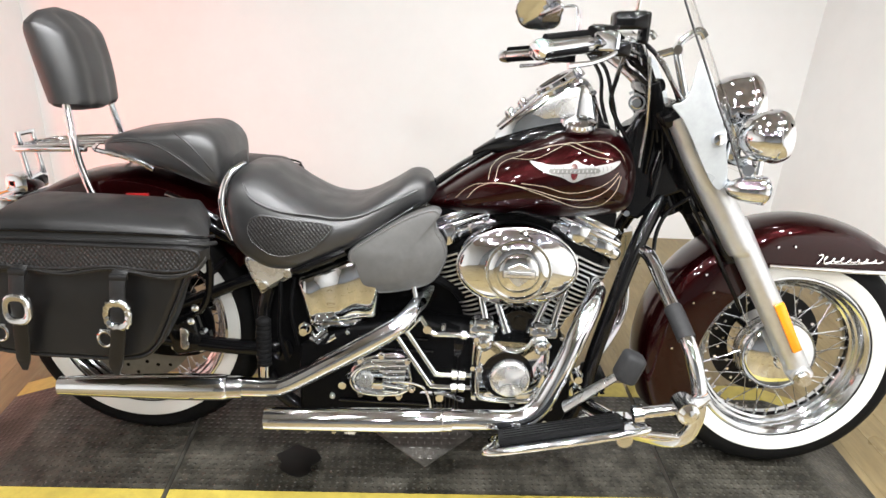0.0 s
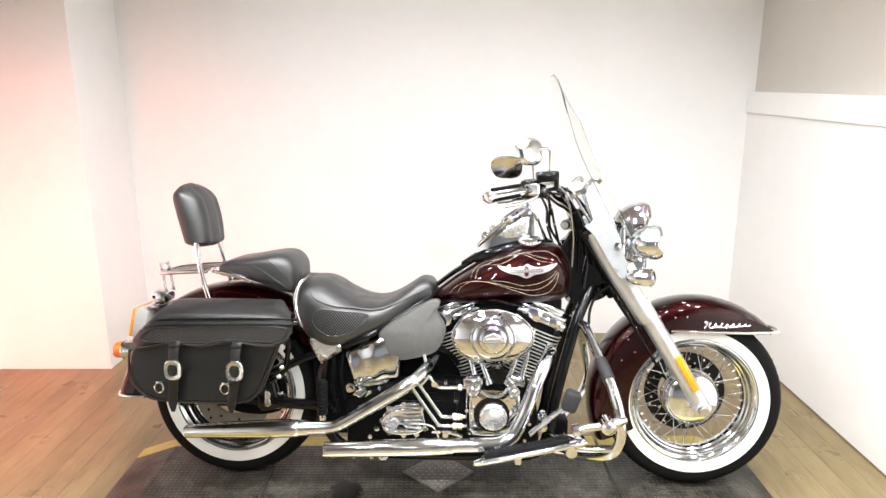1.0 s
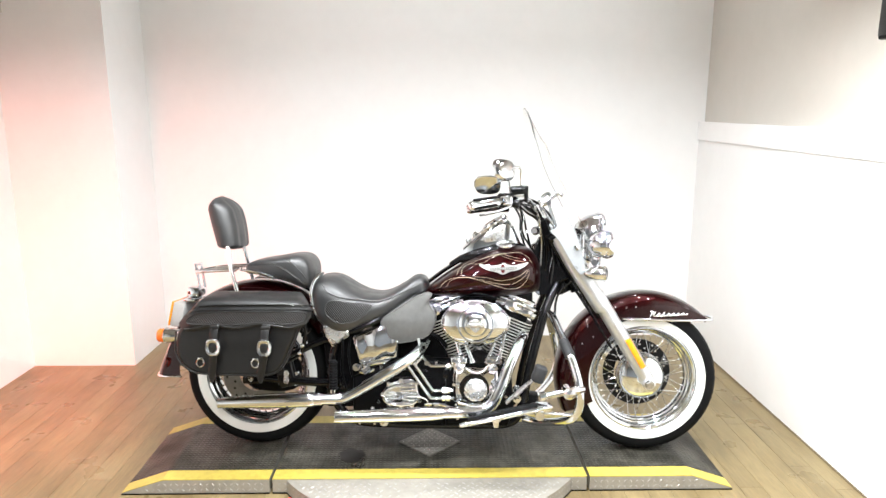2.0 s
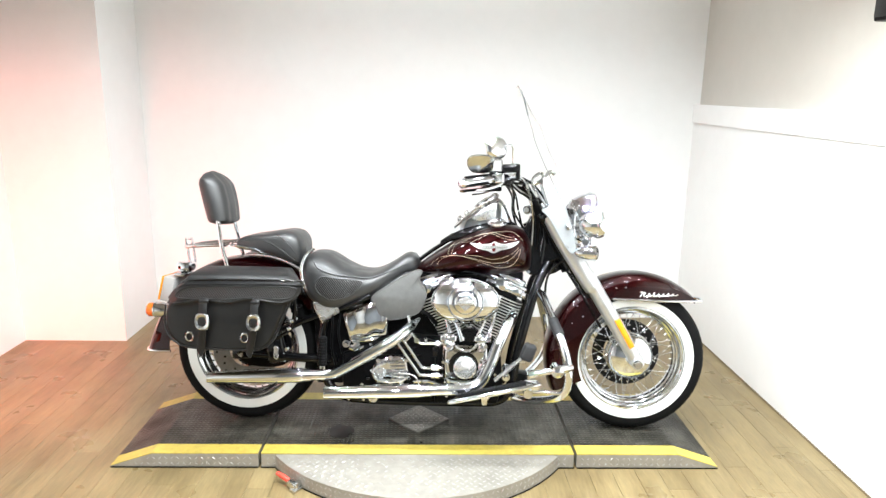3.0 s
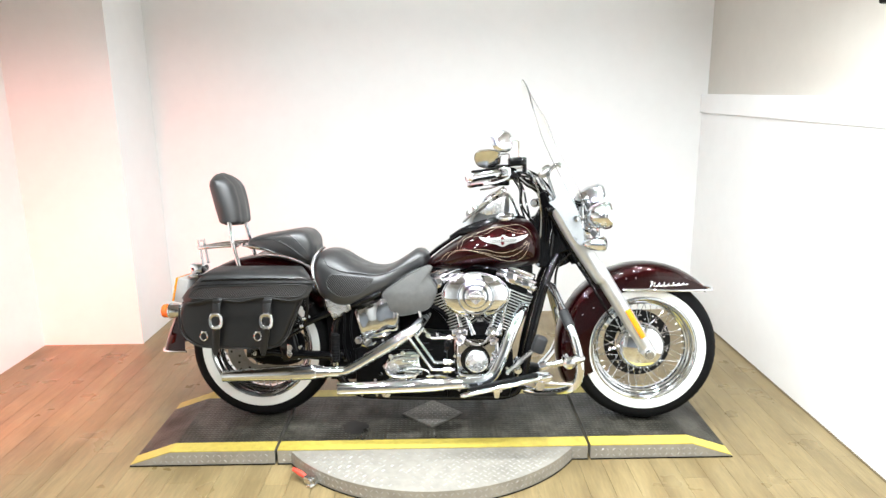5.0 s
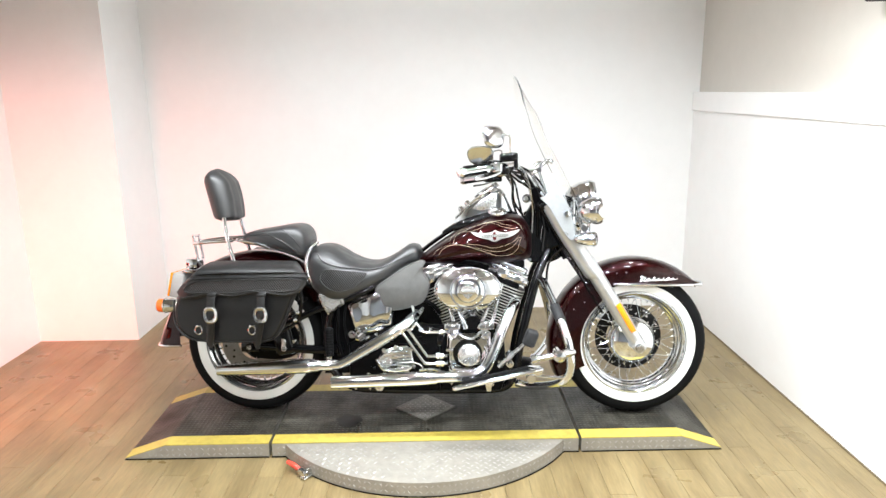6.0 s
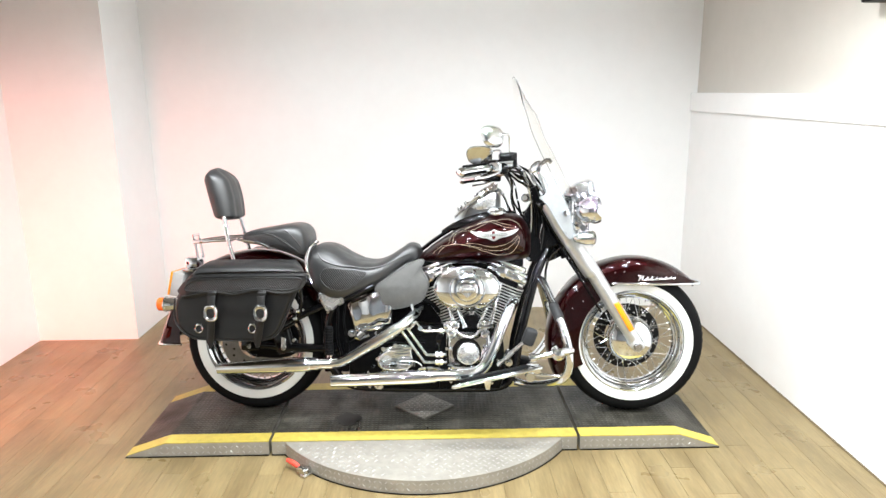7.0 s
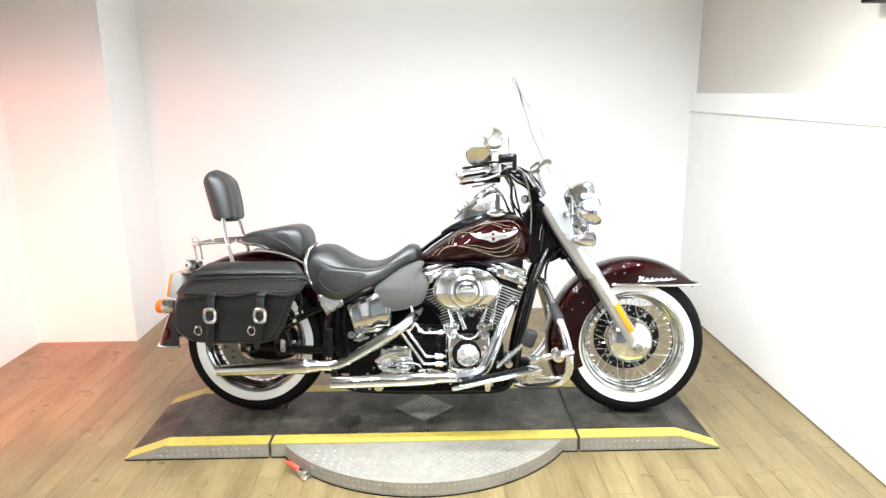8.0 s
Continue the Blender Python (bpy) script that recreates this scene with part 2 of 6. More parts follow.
def tube(pts, r, seg=12, n=0, closed=False, cap=True, flat=1.0):
    """A round bar along a smooth curve; r is one radius or a list along it; flat squeezes it upright to the curve."""
    path = spline(pts, n or max(8, 6 * len(pts)), closed) if len(pts) > 2 or closed else [np.array(p, float) for p in pts]
    m = len(path)
    rad = [r] * m if not isinstance(r, (list, tuple)) else [float(np.interp(i / (m - 1), np.linspace(0, 1, len(r)), r)) for i in range(m)]
    rings, up = [], None
    for i in range(m):
        t = path[(i + 1) % m] - path[i - 1] if closed else path[min(i + 1, m - 1)] - path[max(i - 1, 0)]
        t = Vector(t).normalized()
        if up is None:
            up = Vector((0, 1, 0)) if abs(t.y) < 0.9 else Vector((0, 0, 1))
        up = (up - t * up.dot(t)).normalized()
        side = t.cross(up)
        rings.append([Vector(path[i]) + (up * math.cos(a) + side * math.sin(a) * flat) * rad[i] for a in (2 * math.pi * k / seg for k in range(seg))])
    return loft(rings, True, cap, closed)


def ribbon(pts, widths, thick, n=30):
    """A flat strap that lies facing the right side: width along x, thickness along y."""
    path = spline(pts, n)
    rings = []
    for i, p in enumerate(path):
        w = float(np.interp(i / (n - 1), np.linspace(0, 1, len(widths)), widths)) / 2
        rings.append([(p[0] + dx * w, p[1] + dy * thick / 2, p[2]) for dx, dy in ((-1, 0.6), (-0.9, 1), (0.9, 1), (1, 0.6), (1, -0.6), (0.9, -1), (-0.9, -1), (-1, -0.6))])
    return loft(rings)


def lathe(profile, seg=48, m=None, loop=False, cap=False):
    """Turns (radius, height) points about the local z axis; m places it. A wheel's axis: pose(x, y, z, 90)."""
    v = [(r * math.cos(a), r * math.sin(a), h) for a in (2 * math.pi * k / seg for k in range(seg)) for r, h in profile]
    n = len(profile)
    f = []
    for k in range(seg):
        l = (k + 1) % seg
        for i in range(n if loop else n - 1):
            j = (i + 1) % n
            f.append((k * n + i, l * n + i, l * n + j, k * n + j))
    if cap:
        f.append(tuple(k * n for k in reversed(range(seg))))
        f.append(tuple(k * n + n - 1 for k in range(seg)))
    return moved((v, f), m) if m else (v, f)


def rod(a, b, r, r2=None, seg=14):
    """A cylinder or cone from a to b."""
    return tube([a, b], [r, r if r2 is None else r2], seg)


def box(sx, sy, sz, bevel=0.004, m=None, segs=2):
    bm = bmesh.new()
    bmesh.ops.create_cube(bm, size=1)
    bmesh.ops.scale(bm, vec=(sx, sy, sz), verts=bm.verts)
    if bevel:
        bmesh.ops.bevel(bm, geom=bm.edges[:], offset=min(bevel, min(sx, sy, sz) * 0.45), segments=segs, affect="EDGES", profile=0.5)
    bm.verts.index_update()
    out = [tuple(v.co) for v in bm.verts], [tuple(v.index for v in f.verts) for f in bm.faces]
    bm.free()
    return moved(out, m) if m else out


def prism(outline, y0, y1, bevel=0.005, segs=3):
    """An outline in x and z, given thickness across y, with rounded rims."""
    bm = bmesh.new()
    vs = [bm.verts.new((p[0], y0, p[1])) for p in outline]
    face = bm.faces.new(vs)
    out = bmesh.ops.extrude_face_region(bm, geom=[face])
    bmesh.ops.translate(bm, vec=(0, y1 - y0, 0), verts=[g for g in out["geom"] if isinstance(g, bmesh.types.BMVert)])
    bmesh.ops.recalc_face_normals(bm, faces=bm.faces)
    if bevel:
        rim = [e for e in bm.edges if abs(e.verts[0].co.y - e.verts[1].co.y) < 1e-6]
        bmesh.ops.bevel(bm, geom=rim, offset=bevel, segments=segs, affect="EDGES", profile=0.5)
    bm.verts.index_update()
    got = [tuple(v.co) for v in bm.verts], [tuple(v.index for v in f.verts) for f in bm.faces]
    bm.free()
    return got


def cushion(stations, power=2.6, seg=28, n=30, low_power=None):
    """A padded body along x: stations of x, top, bottom, half width (and the middle's y)."""
    rows = spline([(*s, 0.0) if len(s) == 4 else s for s in stations], n)
    rings = []
    for x, top, bottom, hw, yc in rows:
        zc, h = (top + bottom) / 2, max((top - bottom) / 2, 0.001)
        ring = []
        for k in range(seg):
            a = 2 * math.pi * k / seg
            p = power if math.sin(a) >= 0 else (low_power or power)
            c, s = math.cos(a), math.sin(a)
            ring.append((x, yc + max(hw, 0.001) * math.copysign(abs(c) ** (2 / p), c), zc + h * math.copysign(abs(s) ** (2 / p), s)))
        rings.append(ring)
    return loft(rings)


def part(name, shape, mat, parent=None, label="", sharp=40, flat=False):
    """Links a shape as one mesh object under a thing or a part."""
    me = bpy.data.meshes.new(name)
    me.from_pydata([tuple(p) for p in shape[0]], [], shape[1])
    bm = bmesh.new()
    bm.from_mesh(me)
    bmesh.ops.recalc_face_normals(bm, faces=bm.faces)
    bm.to_mesh(me)
    bm.free()
    if not flat:
        me.shade_smooth()
        me.set_sharp_from_angle(angle=radians(sharp))
        for p in me.polygons:
            if len(p.vertices) > 8:
                p.use_smooth = False
    me.materials.append(mat)
    ob = new(name, me)
    if parent:
        ob.parent = parent
    if label:
        ob["label"] = label
    return ob


def again(name, source, m, parent=None):
    """Another object on the same mesh."""
    ob = new(name, source.data)
    ob.parent = parent
    ob.matrix_basis = m
    return ob


def structure(name, shape, mat, label, category="wall", flat=True):
    return tagged(part(name, shape, mat, flat=flat), label, category, kind="structure")


def block(x0, x1, y0, y1, z0, z1, bevel=0.0):
    return box(x1 - x0, y1 - y0, z1 - z0, bevel, pose((x0 + x1) / 2, (y0 + y1) / 2, (z0 + z1) / 2))


# ---- the room ----
RX, LX, BY, NY, NX, FRONT = 1.648, -2.45, 1.57, 1.06, -1.855, -5.4
floor = structure("floor", block(LX - 0.2, RX + 0.2, FRONT - 0.2, BY + 0.2, -0.12, -0.012), GAP, "light oak laminate plank floor", "floor")
structure("wall_back", block(NX - 0.1, RX + 0.15, BY, BY + 0.12, -0.1, CEIL), WALL, "white painted back wall behind the motorcycle")
structure("wall_left_block", block(LX - 0.15, NX, NY, BY + 0.12, -0.1, CEIL), WALL, "white painted wall block that stands forward in the corner")
structure("wall_left", block(LX - 0.15, LX, FRONT, NY, -0.1, CEIL), WALL, "white painted side wall, tinted by red light")
structure("wall_right_lower", block(RX, RX + 0.12, FRONT, BY, -0.1, 1.425), WALL, "white painted low side wall")
# darker colour than the low wall, for the light falling off above it
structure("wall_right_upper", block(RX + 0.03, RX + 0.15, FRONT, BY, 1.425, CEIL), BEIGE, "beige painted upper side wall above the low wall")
structure("wall_front", block(LX - 0.15, RX + 0.15, FRONT - 0.12, FRONT, -0.1, CEIL), DIM, "plain grey wall that closes the room")
structure("trim", block(RX - 0.012, RX + 0.03, FRONT, BY - 0.002, 1.319, 1.434, 0.003), WALL, "white cap board along the top of the low wall", "trim")
structure("trim", block(RX - 0.005, RX - 0.0003, FRONT, BY - 0.002, -0.002, 0.007), GAP, "thin dark joint along the foot of the low wall", "trim")
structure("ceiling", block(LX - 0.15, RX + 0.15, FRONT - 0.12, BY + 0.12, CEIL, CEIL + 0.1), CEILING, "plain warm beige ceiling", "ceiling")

for px, py in SPOTS:
    can = tagged(part("pendant_light", lathe([(0.046, 0.010), (0.050, -0.004), (0.056, -0.006), (0.060, 0.002), (0.060, 0.11), (0.052, 0.128), (0.03, 0.135), (0.0, 0.135)], 28), SATIN), "round silver can lamp hanging on a rod", "pendant light", "hanging lamps")
    can.matrix_world = pose(px, py, HANG)
    part("hanger", rod((0, 0, 0.13), (0, 0, CEIL - HANG), 0.006, seg=8), SATIN, can)
    part("diffuser", lathe([(0.048, 0.012), (0.0, 0.010)], 24), LIT, can)
for px, py in WASH:
    can = tagged(part("ceiling_light", lathe([(0.046, 0.010), (0.052, -0.004), (0.060, -0.006), (0.070, 0.002), (0.074, 0.029), (0.0, 0.029)], 28), SATIN), "round silver lamp set against the ceiling", "ceiling light", "ceiling lamps")
    can.matrix_world = pose(px, py, CEIL - 0.03)
    part("diffuser", lathe([(0.048, 0.012), (0.0, 0.010)], 24), LIT, can)
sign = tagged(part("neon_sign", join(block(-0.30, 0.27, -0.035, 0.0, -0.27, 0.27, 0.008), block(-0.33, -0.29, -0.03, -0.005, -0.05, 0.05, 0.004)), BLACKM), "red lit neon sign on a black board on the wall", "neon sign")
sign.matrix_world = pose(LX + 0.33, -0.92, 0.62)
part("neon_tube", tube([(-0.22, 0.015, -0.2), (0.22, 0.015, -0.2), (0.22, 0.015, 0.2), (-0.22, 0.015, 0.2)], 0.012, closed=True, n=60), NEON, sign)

# ---- the low platform the motorcycle stands on ----
PX0, PX1, PY0, PY1, PZ = -1.318, 1.14, -0.338, 0.222, 0.065
SEAM0, SEAM1, RAMP = -0.723, 0.553, 0.165
YEL = 0.072


def ramp_deck(name, x_in, x_flat, x_tip, label):
    lo, hi = min(x_in, x_tip), max(x_in, x_tip)
    prof = [(x_in, 0.003), (x_tip, 0.003), (x_tip, 0.008), (x_flat, PZ - 0.004), (x_in, PZ - 0.004)]
    ob = tagged(part(name, prism(prof, PY0, PY1, 0.0), STEEL, flat=True), label, "platform ramp", "platform sections")
    top = [(x_in, PZ - 0.004), (x_flat, PZ - 0.004), (x_tip, 0.008), (x_tip, 0.0105), (x_flat, PZ), (x_in, PZ)]
    part("tread_plate", prism(top, PY0 + YEL, PY1 - YEL, 0.0), DECK, ob, "worn dark checker plate", flat=True)
    part("yellow_stripe", prism(top, PY0, PY0 + YEL - 0.0015, 0.0), YELLOW, ob, "scuffed yellow safety stripe", flat=True)
    part("yellow_stripe", prism(top, PY1 - YEL + 0.0015, PY1, 0.0), YELLOW, ob, "scuffed yellow safety stripe", flat=True)
    return ob


ramp_rear = ramp_deck("platform_ramp", SEAM0 - 0.006, PX0 + RAMP, PX0, "dark checker plate platform section with yellow edges behind the centre section")
ramp_front = ramp_deck("platform_ramp", SEAM1 + 0.006, PX1 - RAMP, PX1, "dark checker plate platform section with yellow edges, front wheel on it")
centre = tagged(part("platform_centre", block(SEAM0 + 0.006, SEAM1 - 0.006, PY0, PY1, 0.003, PZ - 0.004), STEEL, flat=True), "centre section of the low dark platform with yellow edges", "platform", "platform sections")
part("tread_plate", block(SEAM0 + 0.006, SEAM1 - 0.006, PY0 + YEL, PY1 - YEL, PZ - 0.004, PZ), DECK, centre, "worn dark checker plate", flat=True)
part("yellow_stripe", block(SEAM0 + 0.006, SEAM1 - 0.006, PY0, PY0 + YEL - 0.0015, PZ - 0.004, PZ), YELLOW, centre, "scuffed yellow safety stripe", flat=True)
part("yellow_stripe", block(SEAM0 + 0.006, SEAM1 - 0.006, PY1 - YEL + 0.0015, PY1, PZ - 0.004, PZ), YELLOW, centre, "scuffed yellow safety stripe", flat=True)
DCX, DCY, DRX, DRY = -0.088, -0.045, 0.135, 0.13
dia = [(DCX - DRX, DCY), (DCX, DCY - DRY), (DCX + DRX, DCY), (DCX, DCY + DRY)]
part("diamond_plate", ([(x, y, PZ + 0.0005) for x, y in dia] + [(x, y, PZ + 0.005) for x, y in dia], [(3, 2, 1, 0), (4, 5, 6, 7)] + [(i, (i + 1) % 4, 4 + (i + 1) % 4, 4 + i) for i in range(4)]), DIAMOND, centre, "bright diamond shaped steel plate", flat=True)

spot = [((0.052 + 0.008 * math.sin(3 * t) + 0.006 * math.sin(7 * t + 1)) * math.cos(t) - 0.42, (0.058 + 0.005 * math.sin(4 * t)) * math.sin(t) - 0.160) for t in (2 * math.pi * k / 40 for k in range(40))]
part("oil_stain", ([(x, y, PZ + 0.0002) for x, y in spot] + [(x, y, PZ + 0.0012) for x, y in spot], [tuple(reversed(range(40))), tuple(range(40, 80))] + [(i, (i + 1) % 40, 40 + (i + 1) % 40, 40 + i) for i in range(40)]), OIL, centre, "dark round oil stain on the deck", flat=True)

# black strips standing in for the shadow line under the platform's rim
part("rubber_foot", block(PX0 - 0.002, SEAM0 - 0.008, PY0 - 0.003, PY1 + 0.003, 0.0002, 0.005), RUBBER, ramp_rear, flat=True)
part("rubber_foot", block(SEAM0 + 0.004, SEAM1 - 0.004, PY0 - 0.003, PY1 + 0.003, 0.0002, 0.005), RUBBER, centre, flat=True)
part("rubber_foot", block(SEAM1 + 0.008, PX1 + 0.002, PY0 - 0.003, PY1 + 0.003, 0.0002, 0.005), RUBBER, ramp_front, flat=True)

# half-round step in front of the centre section
SX, SY, SR = -0.088, 0.054, 0.694
a0 = math.acos((PY0 - 0.002 - SY) / SR)
arc = [math.pi / 2 + a0 + (2 * math.pi - 2 * a0) * k / 60 for k in range(61)]
rim = [(SX + SR * math.cos(a), SY + SR * math.sin(a)) for a in arc]


def slab(poly, z0, z1):
    n = len(poly)
    return [(x, y, z0) for x, y in poly] + [(x, y, z1) for x, y in poly], [tuple(reversed(range(n))), tuple(range(n, 2 * n))] + [(i, (i + 1) % n, n + (i + 1) % n, n + i) for i in range(n)]


step = tagged(part("platform_step", slab(rim, 0.003, PZ - 0.006), STEEL, flat=True), "half-round bright checker plate step before the platform", "platform step")
# same black strip for the shadow line round the step's foot
part("rubber_foot", slab([(SX + (SR + 0.003) * math.cos(t), SY + (SR + 0.003) * math.sin(t)) for t in arc], 0.0002, 0.0045), RUBBER, step, flat=True)
bars_v, bars_f = [], []
rnd = random.Random(4)


def bar_on(cx, cy, cz, ux, uy, uz, nx, ny, nz, length=0.017, width=0.0042, high=0.0016):
    """A lens-shaped tread bar along u on a surface with the normal n."""
    u, n = Vector((ux, uy, uz)), Vector((nx, ny, nz))
    w = u.cross(n)
    c = Vector((cx, cy, cz))
    o = len(bars_v)
    for p in (c - u * length, c - w * width, c + u * length, c + w * width, c + n * high - u * length * 0.45, c + n * high + u * length * 0.45):
        bars_v.append(tuple(p))
    bars_f.extend([(o, o + 1, o + 4), (o + 1, o + 2, o + 5), (o + 1, o + 5, o + 4), (o + 2, o + 3, o + 5), (o + 3, o, o + 4), (o + 3, o + 4, o + 5)])


pitch = 0.034
for i in range(-24, 25):
    for j in range(-24, 3):
        x, y = SX + i * pitch, SY - 0.36 + j * pitch * 0.5
        x += pitch / 2 if j % 2 else 0
        if y < PY0 - 0.02 and math.hypot(x - SX, y - SY) < SR - 0.014:
            if rnd.random() < 0.65 - 2.0 * abs(x - SX + 0.03) * (1.0 if x < SX else 1.3):
                continue
            s = 1 if j % 2 else -1
            bar_on(x, y, PZ - 0.006, 0.7071, 0.7071 * s, 0, 0, 0, 1, 0.011, 0.003, 0.0014)
for k, a in enumerate(np.linspace(arc[0] + 0.02, arc[-1] - 0.02, 62)):
    for row in (0, 1):
        s = 1 if (k + row) % 2 else -1
        t = (-math.sin(a), math.cos(a))
        bar_on(SX + SR * math.cos(a), SY + SR * math.sin(a), 0.018 + 0.025 * row, t[0] * 0.7071, t[1] * 0.7071, 0.7071 * s, math.cos(a), math.sin(a), 0, 0.0085, 0.0024, 0.0014)
tagged(part("tread_pattern", (bars_v, bars_f), TREAD, step, flat=True), kind="stuff")
bars_v, bars_f = [], []
for k, x in enumerate(np.arange(PX0 + 0.10, PX1 - 0.09, 0.024)):
    if abs(x - SEAM0) < 0.02 or abs(x - SEAM1) < 0.02 or abs(x - SX) < 0.56:
        continue
    edge = min(x - PX0, PX1 - x)
    for row in (0, 1):
        z = 0.018 + 0.024 * row
        if z < 0.062 * min(1, edge / RAMP) - 0.006:
            s = 1 if (k + row) % 2 else -1
            bar_on(float(x), PY0, z, 0.7071, 0, 0.7071 * s, 0, -1, 0, 0.0085, 0.0024, 0.0014)
tagged(part("tread_pattern", (bars_v, bars_f), TREAD, centre, flat=True), kind="stuff")

bars_v, bars_f = [], []
for i in range(-6, 7):
    for j in range(-6, 7):
        x, y = i * 0.023 + (0.0115 if j % 2 else 0), j * 0.02
        if abs(x) / DRX + abs(y) / DRY < 0.88:
            s = 1 if j % 2 else -1
            bar_on(DCX + x, DCY + y, PZ + 0.005, 1 if s > 0 else 0, 0 if s > 0 else 1, 0, 0, 0, 1, 0.008, 0.0022, 0.0012)
tagged(part("tread_pattern", (bars_v, bars_f), TREAD, centre, flat=True), kind="stuff")

# red-handled clamp on the floor beside the step
clamp = tagged(part("clamp", join(box(0.05, 0.03, 0.03, 0.006, pose(0.02, 0, 0.018)), box(0.03, 0.05, 0.012, 0.004, pose(0.035, 0, 0.006)), rod((0.03, -0.02, 0.02), (0.03, 0.02, 0.02), 0.012)), SATIN), "small steel clamp with a red handle on the floor", "clamp")
clamp.matrix_world = pose(-0.575, -0.475, 0.001, 0, 0, -35)
part("handle", tube([(0.0, 0, 0.022), (-0.035, 0, 0.03), (-0.07, 0, 0.034)], [0.009, 0.011, 0.008]), REDPLASTIC, clamp, "red plastic handle")

# small thermostat on the wall block
thermo = tagged(part("thermostat", box(0.062, 0.028, 0.131, 0.006), CREAM), "small beige thermostat box on the white wall", "thermostat")
thermo.matrix_world = pose(-2.414, NY - 0.0145, 2.078)
part("dial_window", box(0.03, 0.004, 0.02, 0.001, pose(0.0, -0.0145, 0.012)), EDGEM, thermo)

# black wall fixture high on the side wall
fixture = tagged(part("wall_speaker", block(-0.10, 0.0, -0.16, 0.16, 0.0, 0.24, 0.008), BLACKM), "black box-shaped loudspeaker fixed high on the side wall", "speaker")
fixture.matrix_world = pose(RX + 0.03, -0.38, 1.768)
for gy in (-0.08, 0.08):
    part("grille", block(-0.106, -0.10, gy - 0.07, gy + 0.07, 0.012, 0.228, 0.002), BLACK, fixture)

# ---- the motorcycle, leaning on its stand: x forward, y to its left, z up from the deck ----
bike = tagged(new("motorcycle"), "burgundy cruiser motorcycle with chrome engine, whitewall tyres and black leather saddlebag", "motorcycle")
bike.matrix_world = pose(0.006, -0.047, PZ, -7.5, 0, -2.9)
AX, AXF, AZ, TR = 0.842, 0.822, 0.316, 0.3165


def wheel(name, x, hub_shape, label):
    """Hub with tyre, whitewall, stepped rim and laced wire spokes."""
    w = part(name, hub_shape, CHROME, bike, label)
    w.matrix_basis = pose(x, 0, AZ)
    side = [(0.214, 0.046), (0.226, 0.056), (0.245, 0.0632), (0.262, 0.0662), (0.281, 0.0665), (0.297, 0.060), (0.308, 0.045), (0.3145, 0.024)]
    tyre = part("tyre", lathe([(r, -h) for r, h in side] + [(TR, 0)] + [(r, h) for r, h in reversed(side)], 72, pose(0, 0, 0, 90)), RUBBER, w, "black rubber tyre")
    lugs = []
    for k in range(64):
        a = 2 * math.pi * k / 64
        for s in (-1, 1):
            b = box(0.020, 0.024, 0.006, 0.0012, pose(0, s * 0.018, 0, 0, 0, s * 20), 1)
            c = box(0.021, 0.021, 0.006, 0.0012, pose(0, 0, 0, 0, 0, s * 12), 1)
            spin = pose(0, 0, 0, 0, math.degrees(a), 0)
            lugs.append(moved(b, spin @ pose(0, 0, 0.3104, s * -10, 0, 0)))
            lugs.append(moved(c, spin @ pose(0, s * 0.0447, 0.3024, s * -42, 0, 0)))
    tagged(part("tread_block", join(*lugs), RUBBER, tyre), kind="stuff")
    for s in (-1, 1):
        part("whitewall", lathe([(0.226, s * 0.0575), (0.2275, s * 0.0605), (0.242, s * 0.0650), (0.255, s * 0.0678), (0.2605, s * 0.0682), (0.262, s * 0.066)], 72, pose(0, 0, 0, 90)), WHITE, w, "clean white sidewall band")
    edge = [(0.2255, 0.050), (0.2245, 0.0545), (0.220, 0.0555), (0.216, 0.051), (0.2115, 0.0475), (0.207, 0.041), (0.203, 0.0335), (0.1985, 0.030), (0.194, 0.0225), (0.189, 0.0185), (0.1865, 0.008)]
    part("rim", lathe([(r, -h) for r, h in edge] + [(r, h) for r, h in reversed(edge)], 72, pose(0, 0, 0, 90)), RIM, w, "stepped chrome rim", sharp=14)
    for s in (-1, 1):
        for d in (-1, 1):
            base = None
            for k in range(10):
                m = pose(0, 0, 0, 0, 36 * k + (9 if s > 0 else 0) + (d * 4), 0)
                if base is None:
                    a = math.radians(d * 52)
                    base = part("spoke", rod((0.055 * math.sin(a), s * 0.034, 0.055 * math.cos(a)), (0.0, s * 0.006, 0.191), 0.00125, seg=6), RIM, w)
                    base.matrix_basis = m
                else:
                    again("spoke", base, m, w)
    nip = None
    for k in range(40):
        m = pose(0, 0, 0, 0, 9 * k + 4, 0)
        if nip is None:
            nip = part("nipple", rod((0, 0, 0.187), (0, 0, 0.176), 0.0036, 0.003, 8), SATIN, w)
            nip.matrix_basis = m
        else:
            again("nipple", nip, m, w)
    return w


def dish(profile, y, seg=48):
    """A turned cover facing the right side (-y)."""
    return lathe(profile, seg, pose(0, y, 0, 90))


front_hub = join(
    dish([(0.0, 0.046), (0.022, 0.046), (0.026, 0.040), (0.05, 0.036), (0.082, 0.026), (0.094, 0.018), (0.0965, 0.010), (0.0965, -0.004), (0.05, -0.004)], -0.022),
    dish([(0.05, 0.03), (0.05, -0.03), (0.036, -0.03), (0.036, 0.03)], 0),
    rod((0, -0.15, 0), (0, 0.15, 0), 0.011))
wheel_front = wheel("front_wheel", AXF, front_hub, "front wire-spoked wheel with chrome rim and whitewall tyre")
part("brake_disc", lathe([(0.148, 0.0025), (0.148, -0.0025), (0.098, -0.0025), (0.098, 0.0025)], 64, pose(0, 0.062, 0, 90), loop=True), DISC, wheel_front, "dark drilled brake disc")
